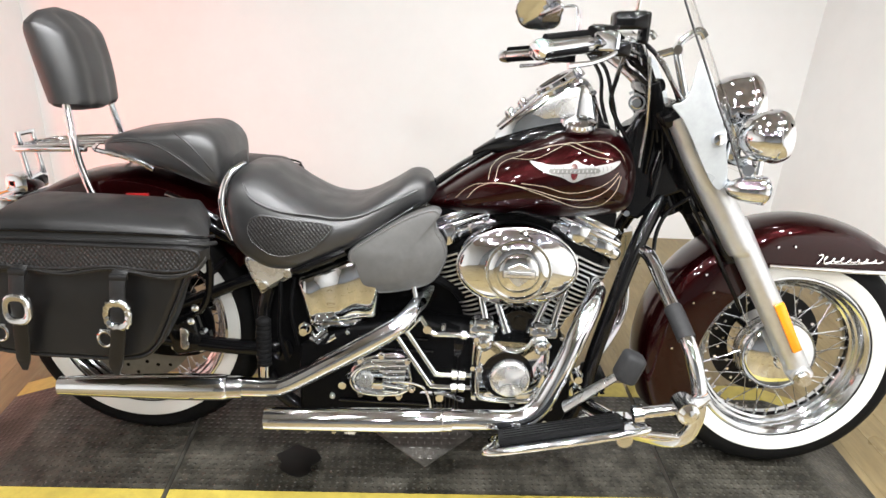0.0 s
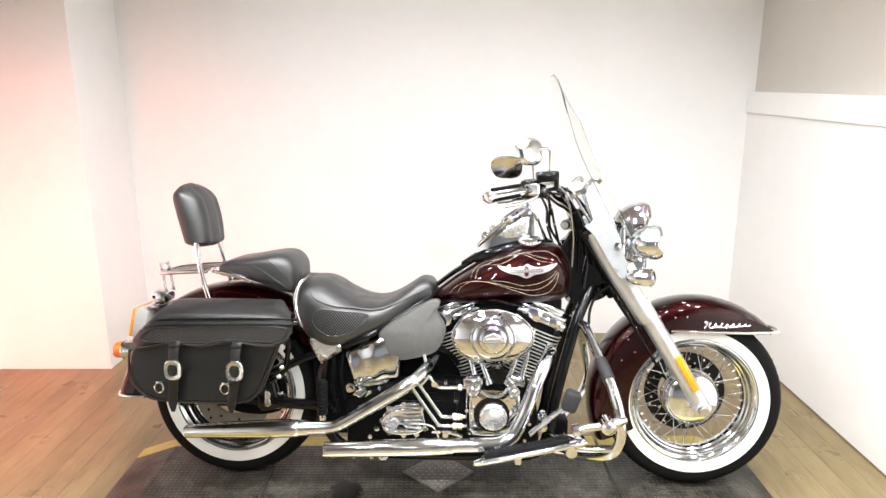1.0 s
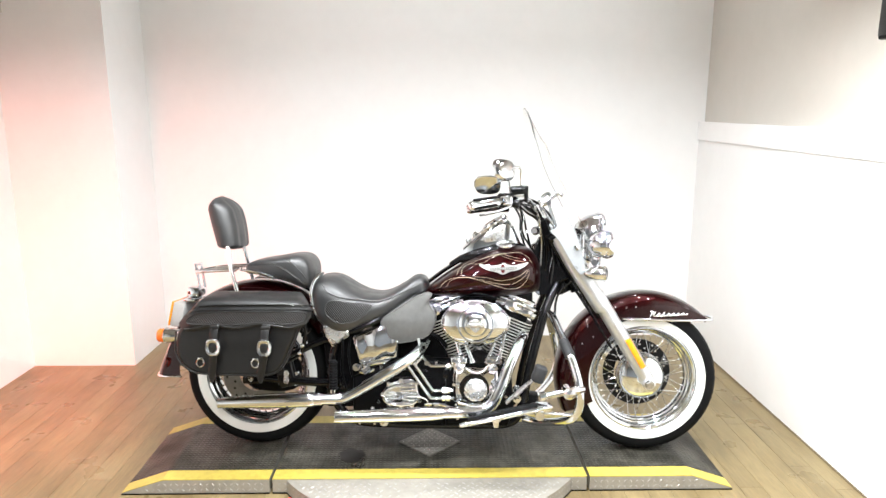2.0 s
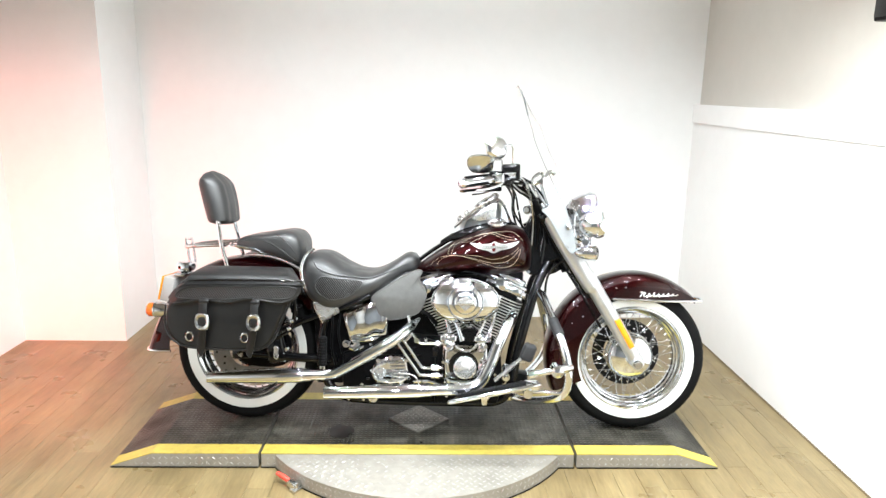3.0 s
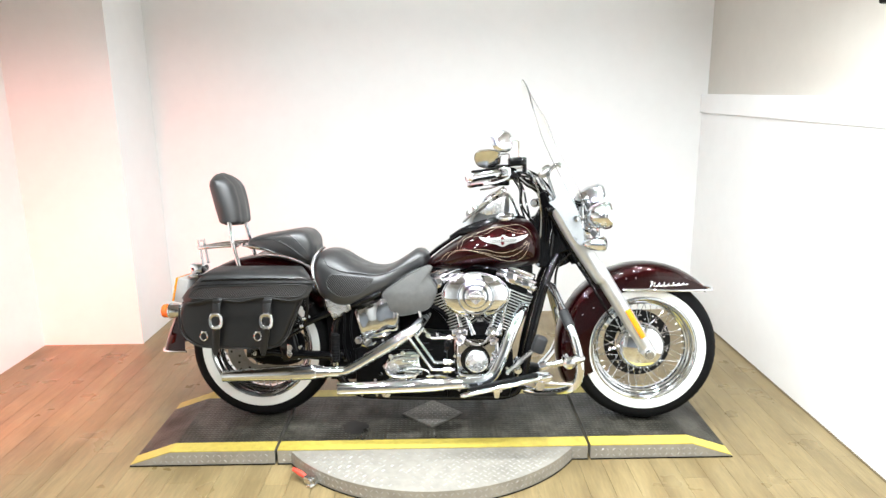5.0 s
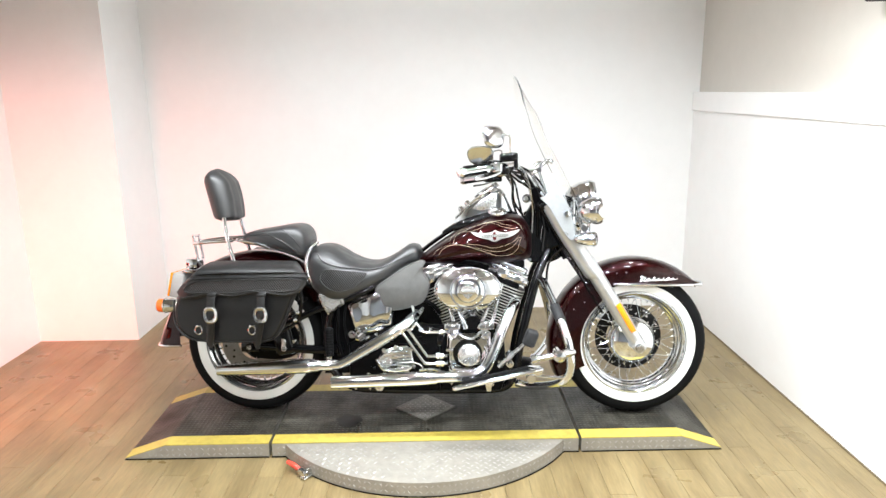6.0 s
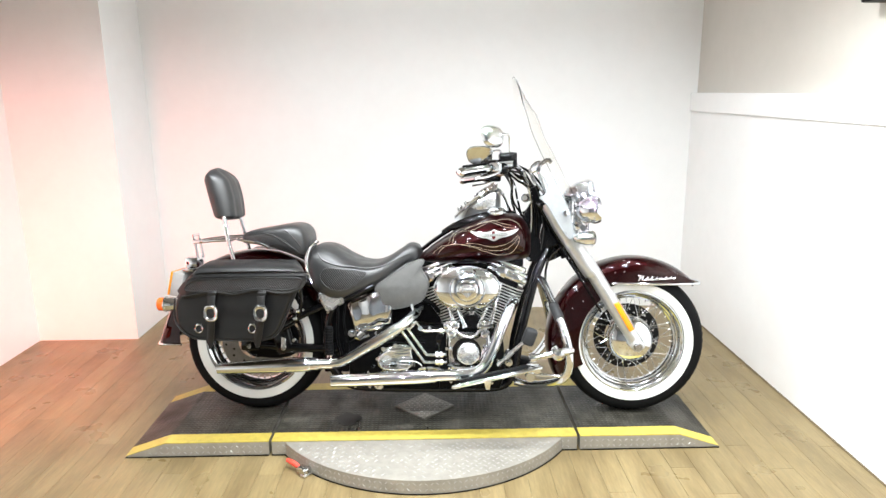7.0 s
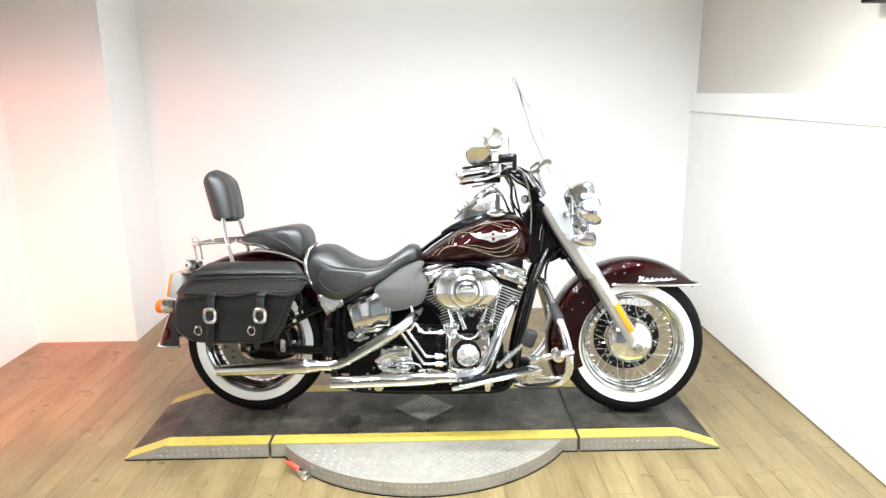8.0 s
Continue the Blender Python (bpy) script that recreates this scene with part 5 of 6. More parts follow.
for pts in ([(-0.140, -0.165, 0.455), (-0.086, -0.182, 0.388), (0.012, -0.182, 0.391)], [(-0.175, -0.175, 0.430), (-0.072, -0.192, 0.288), (0.012, -0.190, 0.290)], [(-0.190, -0.178, 0.405), (-0.082, -0.194, 0.257), (0.012, -0.190, 0.257)], [(-0.135, -0.165, 0.50), (-0.118, -0.175, 0.425), (-0.145, -0.18, 0.395)]):
    bent(pts, 0.0066, "oil_line", "bent chrome oil line")
for bz in (0.290, 0.257):
    for f0, f1 in ((-0.034, -0.021), (-0.017, -0.002)):
        part("line_fitting", rod((f0, -0.191, bz), (f1, -0.1905, bz), 0.0125, seg=6), SATIN, engine)
part("line_fitting", rod((-0.016, -0.182, 0.391), (-0.004, -0.182, 0.391), 0.0105, seg=6), SATIN, engine)
part("line_bolt", rod((-0.098, -0.18, 0.402), (-0.098, -0.192, 0.402), 0.010, seg=12), CHROME, engine)
oil = part("oil_tank", tube([(-0.385, -0.09, 0.380), (-0.375, -0.145, 0.381), (-0.33, -0.156, 0.388), (-0.275, -0.150, 0.396), (-0.235, -0.10, 0.402)], 0.008, 8), CHROME, bike, "chrome oil tank")
oil_out = []
for i in range(33):
    u = i / 32
    xt, xb = -0.420 + 0.220 * u, -0.388 + 0.172 * u
    zt, zb = 0.502 + 0.46 * (xt + 0.408), 0.386 + 0.16 * (xb + 0.376)
    y = -0.090 - 0.080 * max(0.0, 1 - (2 * u - 1) ** 16) ** 0.5 - 0.0030 * math.cos(2 * math.pi * 2.0 * u)
    oil_out.append([(xb + (xt - xb) * f, y + inset, zb + (zt - zb) * f) for f, inset in ((0, 0.016), (0.03, 0.005), (0.08, 0), (0.35, -0.002), (0.65, -0.002), (0.92, 0), (0.97, 0.005), (1, 0.016))])
part("tank_shell", loft(oil_out, wrap=False, cap=False), CHROME, oil)
part("tank_rail", tube([(-0.435, -0.150, 0.512), (-0.40, -0.168, 0.529), (-0.35, -0.172, 0.553), (-0.298, -0.165, 0.577)], 0.011, 10), BLACK, oil, "black rail over the tank")
part("tank_shell_back", block(-0.385, -0.235, -0.095, 0.10, 0.40, 0.50, 0.01), BLACKM, oil)

pouch_o = [(-0.290, 0.575), (-0.284, 0.534), (-0.269, 0.494), (-0.236, 0.477), (-0.180, 0.481), (-0.105, 0.503), (-0.073, 0.538), (-0.061, 0.580), (-0.070, 0.613), (-0.088, 0.640), (-0.090, 0.664), (-0.080, 0.682), (-0.102, 0.690), (-0.162, 0.665), (-0.227, 0.622)]
pouch_s = spline(pouch_o, 48, True)
pc = sum(pouch_s) / 48
swell = [[((pc + (p - pc) * f)[0], y - 0.016 * f * (1 - f) * (pc[1] - p[1]) / 0.1, (pc + (p - pc) * f)[1]) for p in pouch_s] for f, y in ((0.97, -0.128), (1.0, -0.134), (1.0, -0.158), (0.985, -0.163), (0.93, -0.1665), (0.8, -0.1715), (0.6, -0.1765), (0.35, -0.1805), (0.1, -0.1818))]
pouch = part("leather_flap", loft(swell), GREYL, bike, "worn grey leather heat shield flap")
part("pouch_edge", tube([((pc + (p - pc) * 0.95)[0], -0.1655, (pc + (p - pc) * 0.95)[1]) for p in pouch_s], 0.0018, 6, n=90, closed=True), GREYL, pouch)

for ez, el in ((0.335, 0.20), (0.365, 0.17), (0.19, 0.26)):
    part("case_rib", box(el, 0.012, 0.008, 0.003, pose(-0.18, -0.163, ez)), BLACK, engine)
for k in range(7):
    part("sump_fin", box(0.004, 0.01, 0.05, 0.001, pose(-0.015 - 0.010 * k, -0.168, 0.20)), BLACK, engine)
part("crankcase_neck", join(rod((0.12, -0.14, 0.405), (0.12, -0.168, 0.405), 0.05, seg=28), rod((0.12, -0.16, 0.43), (0.12, -0.172, 0.43), 0.012)), BLACK, engine)
for bx, bz in ((-0.325, 0.20), (-0.325, 0.30), (-0.29, 0.375), (-0.10, 0.395), (-0.045, 0.165), (-0.16, 0.165), (-0.24, 0.165), (0.215, 0.20), (0.23, 0.26), (0.235, 0.33), (0.225, 0.39), (0.12, 0.205), (-0.06, 0.40), (0.205, 0.16), (0.03, 0.165)):
    part("case_bolt", join(rod((bx, -0.155, bz), (bx, -0.172, bz), 0.0075, 0.006, 8), rod((bx, -0.17, bz), (bx, -0.175, bz), 0.005, 0.002, 8)), SATIN, engine)
part("crossover_pipe", tube([(-0.12, -0.15, 0.215), (-0.05, -0.17, 0.225), (0.0, -0.18, 0.215)], 0.007, 8), CHROME, engine)
part("regulator", join(box(0.05, 0.08, 0.06, 0.006, pose(0.345, 0, 0.20, 0, 10)), *[box(0.012, 0.08, 0.004, 0.001, pose(0.375, 0, 0.178 + 0.011 * k)) for k in range(5)]), BLACKM, engine)
part("spark_lead", tube([(0.20, -0.10, 0.66), (0.17, -0.15, 0.675), (0.10, -0.13, 0.685), (0.04, -0.06, 0.66)], 0.005, 8), BLACK, engine)
part("breather_hose", tube([(-0.02, -0.12, 0.46), (-0.05, -0.15, 0.50), (-0.10, -0.15, 0.52), (-0.18, -0.13, 0.50)], 0.010, 8), BLACKM, engine)

# ---- frame ----
fr = part("frame", join(
    tube([(0.45, -0.045, 0.72), (0.40, -0.085, 0.62), (0.36, -0.10, 0.48), (0.325, -0.105, 0.33), (0.30, -0.11, 0.20), (0.25, -0.12, 0.135), (0.10, -0.125, 0.125), (-0.25, -0.125, 0.125), (-0.42, -0.125, 0.145), (-0.50, -0.125, 0.25), (-0.50, -0.125, 0.40), (-0.47, -0.125, 0.52)], 0.019, 14, n=80),
    tube([(0.45, 0.045, 0.72), (0.40, 0.085, 0.62), (0.36, 0.10, 0.48), (0.325, 0.105, 0.33), (0.30, 0.11, 0.20), (0.25, 0.12, 0.135), (0.10, 0.125, 0.125), (-0.25, 0.125, 0.125), (-0.42, 0.125, 0.145), (-0.50, 0.125, 0.25), (-0.50, 0.125, 0.40), (-0.47, 0.125, 0.52)], 0.019, 14, n=80),
    tube([(0.43, 0, 0.80), (0.30, 0, 0.76), (0.0, 0, 0.67), (-0.25, 0, 0.58), (-0.47, 0, 0.50)], 0.026, 12),
    tube([(-0.30, -0.10, 0.57), (-0.42, -0.115, 0.55), (-0.52, -0.118, 0.56), (-0.62, -0.115, 0.60), (-0.72, -0.11, 0.66)], 0.017, 10),
    tube([(-0.30, 0.10, 0.57), (-0.42, 0.115, 0.55), (-0.52, 0.118, 0.56), (-0.62, 0.115, 0.60), (-0.72, 0.11, 0.66)], 0.017, 10),
    rod((0.49, 0, 0.68), (0.375, 0, 0.90), 0.038, seg=20),
    prism([(0.30, 0.70), (0.44, 0.70), (0.48, 0.74), (0.43, 0.83), (0.36, 0.84)], -0.04, 0.04, 0.008),
    rod((-0.46, -0.13, 0.30), (-0.46, 0.13, 0.30), 0.03)), BLACK, bike, "gloss black tubular frame")
swing = part("swingarm", join(*[tube([(-0.46, s * 0.125, 0.30), (-0.60, s * 0.125, 0.30), (-AX, s * 0.118, AZ)], 0.02, 10) for s in (-1, 1)], *[tube([(-0.47, s * 0.12, 0.50), (-0.58, s * 0.12, 0.46), (-AX, s * 0.118, AZ + 0.02)], 0.016, 10) for s in (-1, 1)]), BLACK, bike, "black triangular swingarm")
part("axle_adjuster", join(box(0.08, 0.02, 0.05, 0.006, pose(-AX, -0.135, AZ)), rod((-AX, -0.14, AZ), (-AX, -0.160, AZ), 0.018, seg=6)), BLACK, swing)
caliper = part("brake_caliper", join(box(0.085, 0.08, 0.12, 0.018, pose(-0.70, -0.104, 0.335, 0, -14), 3), box(0.03, 0.06, 0.05, 0.01, pose(-0.655, -0.10, 0.31))), BLACK, bike, "black brake caliper with a chrome insert")
part("caliper_bracket", prism([tuple(p) for p in spline([(-0.875, 0.36), (-0.80, 0.415), (-0.71, 0.425), (-0.645, 0.37), (-0.655, 0.27), (-0.75, 0.245), (-0.86, 0.27)], 36, True)], -0.080, -0.092, 0.003), BLACKM, caliper)
part("caliper_insert", prism([tuple(p) for p in spline([(-0.702, 0.351), (-0.690, 0.353), (-0.681, 0.340), (-0.684, 0.322), (-0.682, 0.303), (-0.693, 0.294), (-0.704, 0.302), (-0.703, 0.325)], 32, True)], -0.135, -0.152, 0.004), SATIN, caliper, "oval chrome insert")
for bx, bz in ((-0.735, 0.36), (-0.725, 0.29), (-0.655, 0.335), (-0.66, 0.29)):
    part("caliper_bolt", rod((bx, -0.118, bz), (bx, -0.134, bz), 0.010, 0.008, 8), CHROME, caliper)
label_plate = part("frame_cover", prism([tuple(p) for p in spline([(-0.535, 0.545), (-0.47, 0.545), (-0.41, 0.525), (-0.42, 0.508), (-0.48, 0.468), (-0.50, 0.462)], 36, True)], -0.135, -0.165, 0.010), BRUSHED, bike, "triangular satin frame cover")
part("cover_screw", rod((-0.49, -0.16, 0.482), (-0.49, -0.172, 0.482), 0.009, seg=12), SATIN, label_plate)
part("cover_screw", rod((-0.432, -0.16, 0.515), (-0.432, -0.172, 0.515), 0.009, seg=12), SATIN, label_plate)
ribs = [(0.0, 0.285)] + [(r, 0.285 + 0.012 * k + h) for k in range(10) for r, h in ((0.0145, 0.0), (0.0178, 0.002), (0.0178, 0.009), (0.0145, 0.011))] + [(0.012, 0.408), (0.0, 0.410)]
peg = part("passenger_peg", lathe(ribs, 16, pose(-0.487, -0.185, 0)), RUBBER, bike, "folded ribbed rubber passenger peg")
part("peg_base", join(rod((-0.487, -0.185, 0.285), (-0.487, -0.185, 0.255), 0.012), rod((-0.487, -0.185, 0.258), (-0.487, -0.12, 0.25), 0.012)), CHROME, peg)
for pts, r in (([(-0.455, -0.15, 0.55), (-0.45, -0.165, 0.45), (-0.455, -0.16, 0.36), (-0.44, -0.15, 0.28)], 0.006), ([(-0.42, -0.15, 0.50), (-0.425, -0.165, 0.42), (-0.41, -0.16, 0.33)], 0.005)):
    part("hose", tube(pts, r, 8), BLACKM, fr)
part("backbone_cover", block(-0.10, 0.345, -0.075, 0.075, 0.600, 0.690, 0.015), BLACKM, fr, "black cover under the tank")
part("battery_box", prism([(-0.34, 0.38), (-0.01, 0.38), (-0.03, 0.55), (-0.12, 0.655), (-0.34, 0.585)], -0.085, 0.085, 0.01), BLACKM, fr)
part("rear_inner_guard", prism([(-0.525, 0.19), (-0.528, 0.36), (-0.545, 0.52), (-0.42, 0.545), (-0.36, 0.40), (-0.36, 0.19)], -0.12, 0.12, 0.01), BLACKM, fr)
for bx, bz in ((-0.395, 0.372), (-0.355, 0.366), (0.275, 0.285), (0.278, 0.245), (-0.06, 0.215), (-0.085, 0.255), (-0.30, 0.235)):
    part("frame_bolt", join(rod((bx, -0.15, bz), (bx, -0.178, bz), 0.012, 0.010, 10), rod((bx, -0.14, bz), (bx, -0.155, bz), 0.016, seg=12)), CHROME, fr)
part("dipstick_cap", join(rod((-0.36, -0.17, 0.372), (-0.345, -0.205, 0.372), 0.018), tube([(-0.375, -0.185, 0.362), (-0.345, -0.195, 0.357), (-0.315, -0.19, 0.372)], 0.006, 8)), CHROME, fr)

# ---- fork, lamps, windshield ----
def on_leg(z):
    return 0.712 - (z - 0.506) * 0.62


fork = part("fork", join(*[join(tube([(on_leg(0.30), s * 0.125, 0.30), (on_leg(0.33), s * 0.125, 0.33), (on_leg(0.52), s * 0.125, 0.52), (on_leg(0.685), s * 0.125, 0.685)], [0.022, 0.029, 0.031, 0.032], 20), box(0.055, 0.05, 0.05, 0.014, pose(on_leg(0.325) + 0.0, s * 0.132, 0.32, 0, 33))) for s in (-1, 1)]), FORKM, bike, "satin silver fork legs")
for s in (-1, 1):
    part("fork_cover", tube([(on_leg(0.632) - 0.006, s * 0.128, 0.632), (on_leg(0.645) - 0.008, s * 0.128, 0.645), (on_leg(0.75) - 0.012, s * 0.128, 0.75), (on_leg(0.83) - 0.016, s * 0.128, 0.83), (on_leg(0.925) - 0.014, s * 0.126, 0.925)], [0.034, 0.0355, 0.036, 0.034, 0.030], 24), FORKM, fork, "smooth satin silver fork cover")
    part("reflector", box(0.024, 0.012, 0.137, 0.004, pose(on_leg(0.446) + 0.012, s * 0.16, 0.446, 0, -30)), AMBER, fork, "amber side reflector")
part("neck_cover", prism([(0.356, 0.70), (0.346, 0.868), (0.370, 0.918), (0.392, 0.932), (0.420, 0.925), (0.452, 0.895), (0.494, 0.835), (0.536, 0.745), (0.545, 0.712), (0.524, 0.706), (0.495, 0.738), (0.455, 0.720), (0.429, 0.690), (0.400, 0.665), (0.370, 0.668)], -0.055, 0.0, 0.008), BLACK, fork, "black cover over the steering neck")
part("neck_trim", tube([(0.418, -0.060, 0.752), (0.414, -0.062, 0.785), (0.424, -0.062, 0.832), (0.434, -0.060, 0.842)], [0.003, 0.0065, 0.006, 0.003], 8, flat=0.5), CHROME, fork, "slim chrome trim on the steering neck")
for bx, bz in ((0.499, 0.752), (0.424, 0.898), (0.366, 0.682)):
    part("neck_bolt", rod((bx, -0.05, bz), (bx, -0.068, bz), 0.009, 0.0075, 10), CHROME, fork)
part("triple_clamp", box(0.07, 0.29, 0.035, 0.012, pose(0.43, 0, 0.925, 0, -33)), BLACK, fork)
part("triple_clamp", box(0.07, 0.27, 0.035, 0.012, pose(0.575, 0, 0.70, 0, -33)), BLACK, fork)
part("fork_stem_cover", tube([(0.56, 0, 0.70), (0.50, 0, 0.80), (0.44, 0, 0.90)], 0.05, 14), BLACKM, fork)
for s in (-1, 1):
    part("fork_tube_back", tube([(on_leg(0.592) - 0.040, s * 0.112, 0.592), (on_leg(0.70) - 0.045, s * 0.116, 0.70), (on_leg(0.80) - 0.05, s * 0.112, 0.80), (on_leg(0.93) - 0.05, s * 0.10, 0.93)], 0.016, 10), BLACK, fork)
part("brake_caliper", box(0.06, 0.05, 0.10, 0.015, pose(0.70, 0.085, 0.40, 0, -30), 3), CHROME, fork)


def round_lamp(name, x, y, z, r, depth, label):
    m = pose(x, y, z, 0, 86)
    lamp = part(name, lathe([(0, -depth), (r * 0.35, -depth * 0.95), (r * 0.72, -depth * 0.68), (r * 0.93, -depth * 0.3), (r * 0.985, 0.0), (r, 0.004), (r * 1.035, 0.006), (r * 1.045, 0.014), (r * 1.01, 0.025), (r * 0.95, 0.033), (r * 0.90, 0.034)], 44, m), CHROME, bike, label)
    part("reflector_bowl", lathe([(r * 0.93, 0.022), (r * 0.7, 0.0), (r * 0.3, -depth * 0.4), (0, -depth * 0.45)], 36, m), POLISHED, lamp)
    part("lens", lathe([(r * 0.91, 0.033), (r * 0.7, 0.038), (r * 0.35, 0.042), (0, 0.043)], 36, m), LENS, lamp)
    return lamp


headlight = round_lamp("headlight", 0.618, 0.0, 0.938, 0.082, 0.10, "chrome bullet headlight")
for s in (-1, 1):
    lamp = round_lamp("passing_lamp", 0.610, s * 0.195, 0.897, 0.0555, 0.062, "small chrome passing lamp")
    part("lamp_bracket", join(tube([(0.585, s * 0.195, 0.845), (0.575, s * 0.15, 0.835), (0.565, s * 0.10, 0.835)], 0.012, 10), rod((0.60, s * 0.195, 0.845), (0.60, s * 0.195, 0.815), 0.011)), CHROME, lamp)
    sig = bullet_lamp(0.588, s * 0.205, 0.782, 0.0305, 0.088, LENS)
    part("stalk", join(rod((0.585, s * 0.20, 0.79), (0.585, s * 0.195, 0.82), 0.009), rod((0.545, s * 0.20, 0.785), (0.535, s * 0.13, 0.80), 0.011), lathe([(0, 0.012), (0.010, 0.010), (0.014, 0)], 16, pose(0.53, s * 0.17, 0.79, 90 * -s))), CHROME, sig)
part("lamp_bar", join(tube([(0.575, -0.21, 0.825), (0.60, -0.1, 0.822), (0.605, 0, 0.82), (0.60, 0.1, 0.822), (0.575, 0.21, 0.825)], 0.013, 12), box(0.05, 0.12, 0.09, 0.012, pose(0.565, 0, 0.85, 0, -20)), *[rod((0.545, s * 0.075, 0.83), (0.545, s * 0.075, 0.93), 0.012) for s in (-1, 1)], *[box(0.03, 0.03, 0.05, 0.008, pose(0.56, s * 0.15, 0.86)) for s in (-1, 1)]), CHROME, headlight, "chrome lamp bar")

EDGE = np.array([(0.79, 0.560), (0.844, 0.540), (0.902, 0.516), (1.063, 0.436), (1.20, 0.364), (1.336, 0.312), (1.431, 0.291), (1.47, 0.288)])
HALF = np.array([(0.79, 0.16), (0.86, 0.19), (0.95, 0.205), (1.10, 0.208), (1.25, 0.196), (1.35, 0.172), (1.41, 0.140), (1.445, 0.095), (1.462, 0.03)])


def sheet(t):
    out = []
    for i in range(26):
        z = 0.79 + 0.672 * i / 25
        hw = float(np.interp(z, HALF[:, 0], HALF[:, 1]))
        xe = float(np.interp(z, EDGE[:, 0], EDGE[:, 1]))
        b = 0.078 * min(1, (1.50 - z) / 0.2)
        out.append([(xe + b * (1 - (u * hw / 0.208) ** 2) + t, u * hw, z) for u in np.linspace(-1, 1, 21)])
    return out


outer, inner = sheet(0.0), sheet(-0.004)
ws = part("windshield", loft([o + list(reversed(n)) for o, n in zip(outer, inner)]), CLEAR, bike, "tall clear windshield")
ws.visible_shadow = False
rimpts = [r[0] for r in outer]
part("windshield_edge", tube(rimpts[:-1:2], 0.0014, 6, n=80), EDGEM, ws, "thin grey edge of the windshield")
for s in (-1, 1):
    part("windshield_bracket", join(rod((on_leg(0.87), s * 0.12, 0.87), (on_leg(0.87) + 0.02, s * 0.185, 0.885), 0.010), rod((0.418, s * 0.178, 0.965), (0.50, s * 0.15, 0.905), 0.009), lathe([(0, 0.014), (0.012, 0.012), (0.016, 0)], 16, pose(on_leg(0.87) + 0.02, s * 0.188, 0.885, 90 if s < 0 else -90))), CHROME, ws, "chrome windshield bracket")
    part("bracket_strap", tube([(0.356, s * 0.17, 1.050), (0.372, s * 0.175, 1.035), (0.392, s * 0.178, 1.0), (0.418, s * 0.18, 0.965)], 0.013, 10, flat=0.35), CHROME, ws, "flat chrome strap")
    part("bracket_arch", tube([(0.425, s * 0.178, 0.972), (0.408, s * 0.178, 1.02), (0.395, s * 0.178, 1.062), (0.404, s * 0.18, 1.085), (0.432, s * 0.182, 1.104), (0.447, s * 0.183, 1.092)], 0.0085, 10, n=36), CHROME, ws, "chrome bracket arch")
    part("bracket_link", join(rod((0.358, s * 0.172, 1.052), (0.398, s * 0.178, 1.066), 0.0085), rod((0.392, s * 0.172, 1.064), (0.392, s * 0.192, 1.064), 0.010)), CHROME, ws)
    part("side_panel", prism([tuple(p) for p in spline([(0.398, 0.950), (0.422, 0.962), (0.433, 0.990), (0.436, 1.024), (0.444, 1.048), (0.462, 1.030), (0.490, 0.974), (0.518, 0.902), (0.537, 0.831), (0.541, 0.795), (0.530, 0.774), (0.510, 0.786), (0.476, 0.838), (0.446, 0.890), (0.420, 0.928)], 40, True)], s * 0.185, s * 0.19, 0.002), CLOUDY, ws, "bright metal windshield side plate")

# ---- handlebar ----
DROP = {-1: 0.0, 1: -0.030}
bar = part("handlebar", tube([(0.085, -0.415, 1.052), (0.165, -0.345, 1.064), (0.235, -0.29, 1.078), (0.30, -0.20, 1.078), (0.352, -0.10, 1.030), (0.388, -0.05, 0.985), (0.395, 0, 0.975), (0.388, 0.05, 0.980), (0.352, 0.10, 1.015), (0.30, 0.20, 1.052), (0.235, 0.29, 1.048), (0.165, 0.345, 1.034), (0.085, 0.415, 1.022)], 0.013, 14, n=90), CHROME, bike, "chrome handlebar")
part("riser", join(*[rod((0.405, s * 0.05, 0.93), (0.388, s * 0.05, 0.985), 0.019) for s in (-1, 1)], box(0.045, 0.16, 0.03, 0.01, pose(0.392, 0, 0.982, 0, -20))), BLACK, bar)
